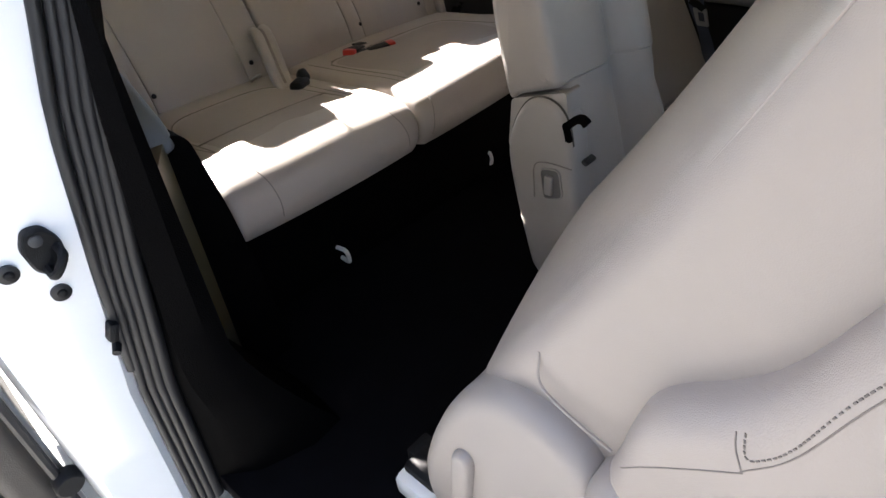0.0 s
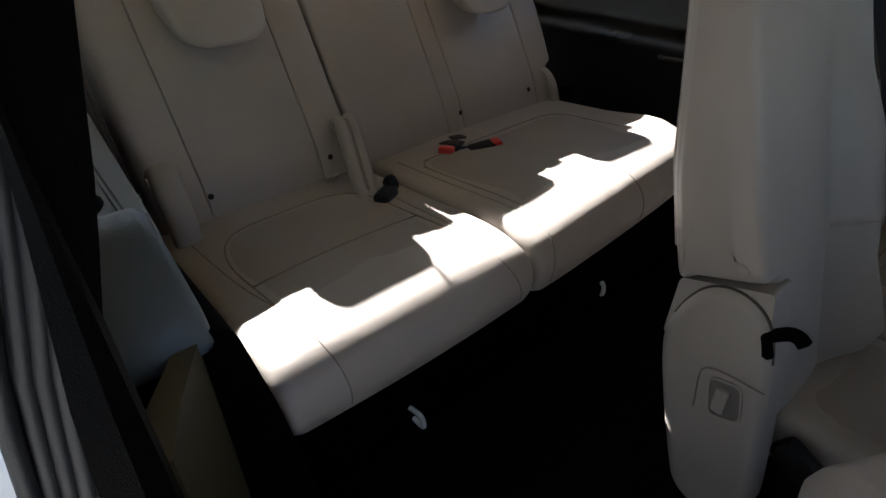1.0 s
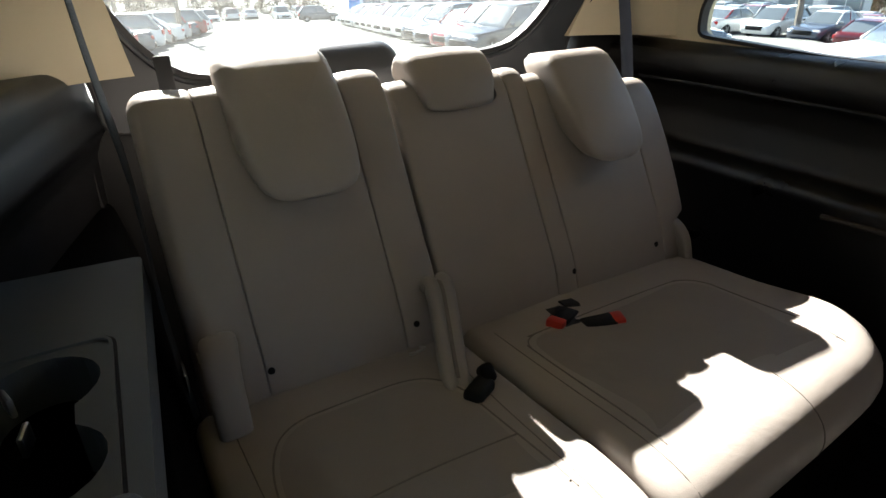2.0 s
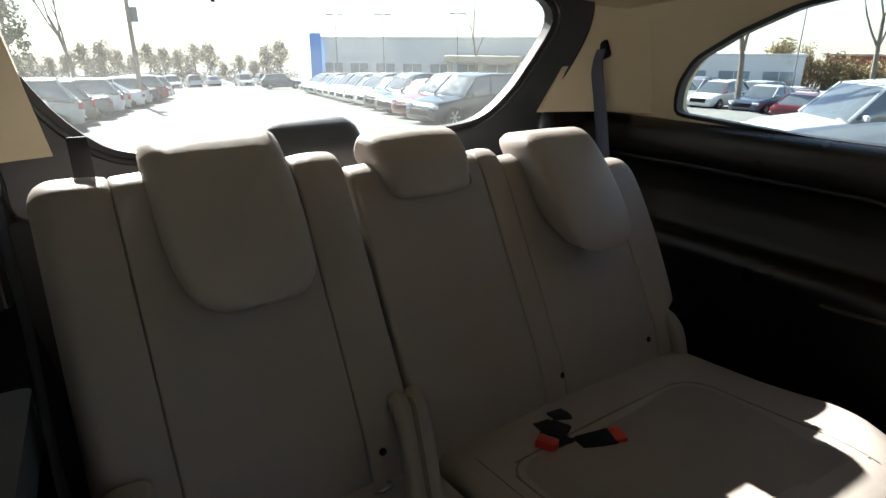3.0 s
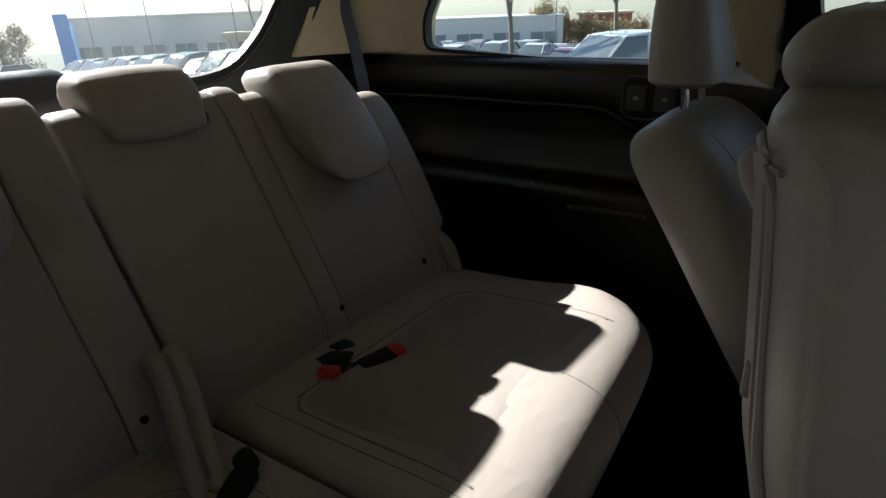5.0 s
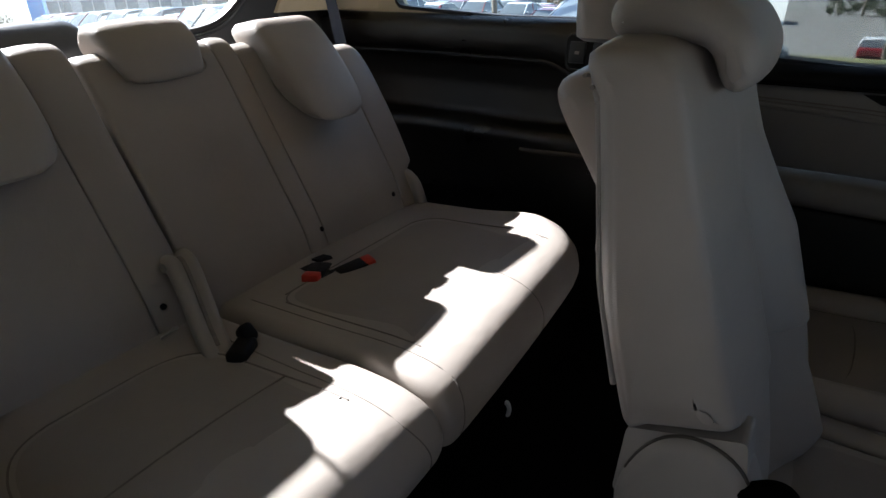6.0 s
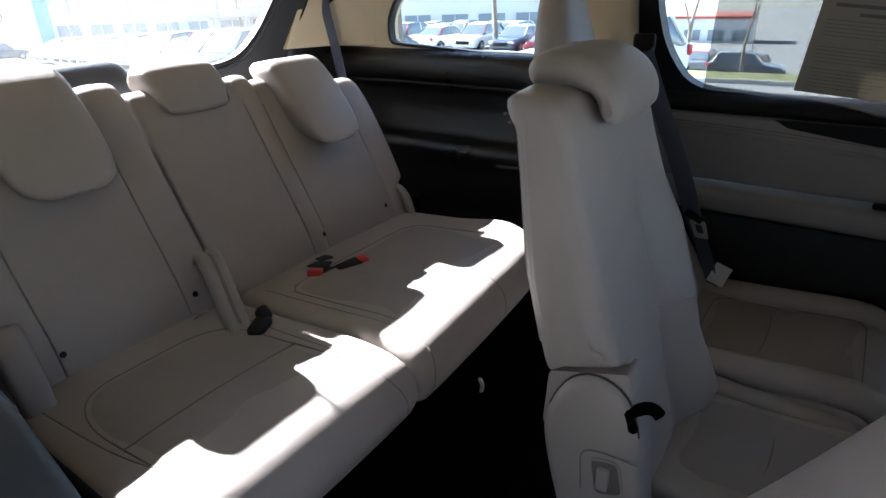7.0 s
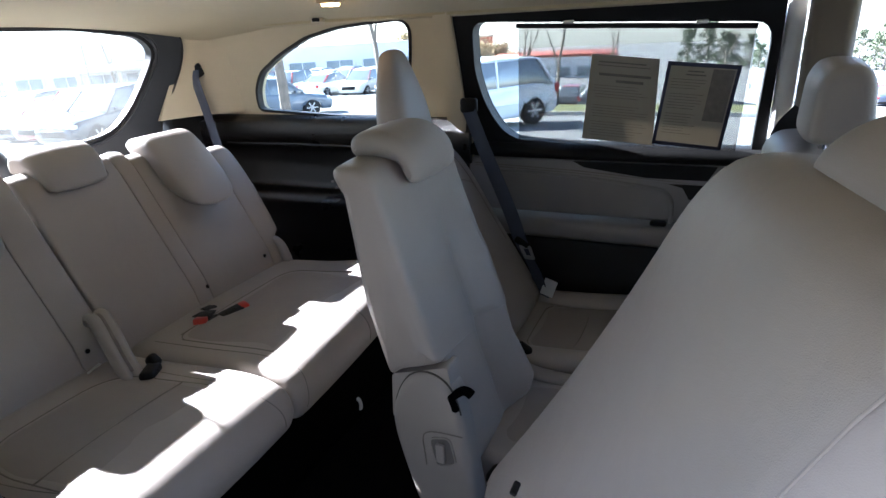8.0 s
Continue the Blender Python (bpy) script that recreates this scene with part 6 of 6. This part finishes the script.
for x, y in ((37, 52), (27, 60), (50, 24), (70, -4), (60, 8)):
    copy_thing(p0, pose(x, y, ground_z(x, y), 0, 0, 10))


up = thing("utility_pole", (0, 0, 0), "wooden utility pole with a crossarm beside the lane", "utility pole")
part("shaft", tube([(0, 0, -0.5), (0, 0, 7.6)], [0.15, 0.10], 10), BARK, up)
part("crossarm", rbox(0, 0, 7.1, 2.0, 0.12, 0.14, 0.01), BARK, up)
for sx in (-0.9, -0.45, 0.45, 0.9):
    part("insulator", tube([(sx, 0, 7.15), (sx, 0, 7.32)], 0.045, 8), KERB, up)
part("transformer", tube([(0.3, 0, 4.7), (0.3, 0, 5.5)], 0.22, 12), POLE, up)
up.matrix_basis = pose(4.8, 39.0, ground_z(4.8, 39.0), 0, 0, 20)


def bare_tree(seed, height, label):
    """Trunk and limbs that fork down to twigs."""
    r_ = random.Random(seed)
    t = thing("bare_tree", (0, 0, 0), label, "tree", "bare trees")
    limbs, twigs = [], []

    def grow(p, d, length, rad, level):
        pts, rads = [p], [rad]
        q, dd = p, d
        for k in range(4):
            dd = (dd + Vector((r_.uniform(-.14, .14), r_.uniform(-.14, .14), r_.uniform(-.02, .10)))).normalized()
            q = q + dd * length / 4
            pts.append(q)
            rads.append(rad * (1 - 0.13 * (k + 1)))
        (limbs if level < 2 else twigs).append(tube(pts, rads, 7 if level < 2 else 4))
        if level < 4:
            for k in range(3 if level else 4):
                i = r_.choice((2, 3, 4)) if k else 4
                a = r_.uniform(0, 2 * math.pi)
                side = Vector((math.cos(a), math.sin(a), 0))
                nd = (dd * 0.95 + side * r_.uniform(0.22, 0.55)).normalized()
                grow(pts[i], nd, length * r_.uniform(0.55, 0.75), rads[i] * 0.6, level + 1)
    grow(Vector((0, 0, -0.3)), Vector((0, 0, 1)), height * 0.42, height * 0.0125, 0)
    part("trunk", merge(*limbs), BARK, t)
    part("crown", merge(*twigs), BARK, t, "fine bare twigs")
    return t


def leafy_tree(seed, height, spread, material, label):
    r_ = random.Random(seed)
    t = thing("tree", (0, 0, 0), label, "tree", "park trees")
    limbs = [tube([(0, 0, -0.3), (0.05, 0, height * 0.4), (0, 0.1, height * 0.85)], [height * 0.025, height * 0.018, height * 0.006], 8)]
    centres = []
    for k in range(40):
        f = r_.uniform(0.10, 0.98)
        rr = spread * (1.08 - f) ** 0.6 * r_.uniform(0.3, 1.0)
        a = r_.uniform(0, 2 * math.pi)
        c = Vector((rr * math.cos(a), rr * math.sin(a), height * f))
        centres.append(c)
        limbs.append(tube([(0, 0, height * f * 0.8), c], [height * 0.006, height * 0.002], 5))
    part("trunk", merge(*limbs), BARK, t)
    bm = bmesh.new()
    for c in centres:
        s = spread * r_.uniform(0.22, 0.42)
        for k in range(54):
            d = Vector((r_.gauss(0, 1), r_.gauss(0, 1), r_.gauss(0, 0.8))).normalized() * s * r_.uniform(0.4, 1.0)
            o = c + d
            u = Vector((r_.uniform(-1, 1), r_.uniform(-1, 1), r_.uniform(-1, 1))).normalized() * height * 0.022
            w = u.cross(Vector((r_.uniform(-1, 1), r_.uniform(-1, 1), r_.uniform(-1, 1)))).normalized() * height * 0.014
            bm.faces.new([bm.verts.new(o - u), bm.verts.new(o + w), bm.verts.new(o + u), bm.verts.new(o - w)])
    part("crown", bm, material, t, smooth=False)
    return t


tall = bare_tree(3, 15, "tall bare winter tree with pale bark")
tall.matrix_basis = pose(32.0, 18.0, ground_z(32.0, 18.0), 0, 0, 20)
tall2 = bare_tree(8, 14, "bare forked winter tree on the lawn")
tall2.matrix_basis = pose(34.5, 12.6, ground_z(34.5, 12.6), 0, 0, 80)
for x, y, a in ((14.7, 11.5, 50), (36, 10.2, 130), (29.5, 6.2, 210), (33, 4.2, 300), (2.3, 50, 15), (34, -1.5, 40), (44, 58, 70)):
    copy_thing(tall if a % 20 else tall2, pose(x, y, ground_z(x, y), 0, 0, a) @ Matrix.Scale(0.6 if x > 20 and x < 40 else 1.0, 4))
ever = leafy_tree(5, 8, 2.6, LEAF, "dark evergreen tree behind the car park")
ever.matrix_basis = pose(-1.5, 60, ground_z(-1.5, 60))
brown = leafy_tree(6, 7, 3.0, LEAF_BROWN, "russet winter tree behind the car park")
brown.matrix_basis = pose(92, 47, ground_z(92, 47))
rng = random.Random(21)
for k in range(16):
    a = radians(61 + 0.75 * k + rng.uniform(-0.3, 0.3))
    r = rng.uniform(104, 118)
    x, y = r * math.sin(a), r * math.cos(a)
    copy_thing(brown, pose(x, y, ground_z(x, y) - rng.uniform(0, 1.5), 0, 0, rng.uniform(0, 360)) @ Matrix.Scale(rng.uniform(0.7, 1.15), 4))
for k in range(22):
    a = radians(88 + 1.1 * k + rng.uniform(-0.4, 0.4))
    r = rng.uniform(112, 140)
    x, y = r * math.sin(a), r * math.cos(a)
    copy_thing(ever, pose(x, y, ground_z(x, y) + rng.uniform(-2.5, 0.5), 0, 0, rng.uniform(0, 360)) @ Matrix.Scale(rng.uniform(0.6, 1.1), 4))
grey_tree = leafy_tree(9, 6, 2.8, LEAF_GREY, "leafless grey tree in the far tree line")
grey_tree.matrix_basis = pose(8, 92, ground_z(8, 92))
for k in range(22):
    a = radians(-6 + 1.2 * k)
    r = rng.uniform(95, 125)
    x, y = r * math.sin(a), r * math.cos(a)
    copy_thing(grey_tree, pose(x, y, ground_z(x, y) - 0.6, 0, 0, rng.uniform(0, 360)) @ Matrix.Scale(rng.uniform(0.6, 1.2), 4))
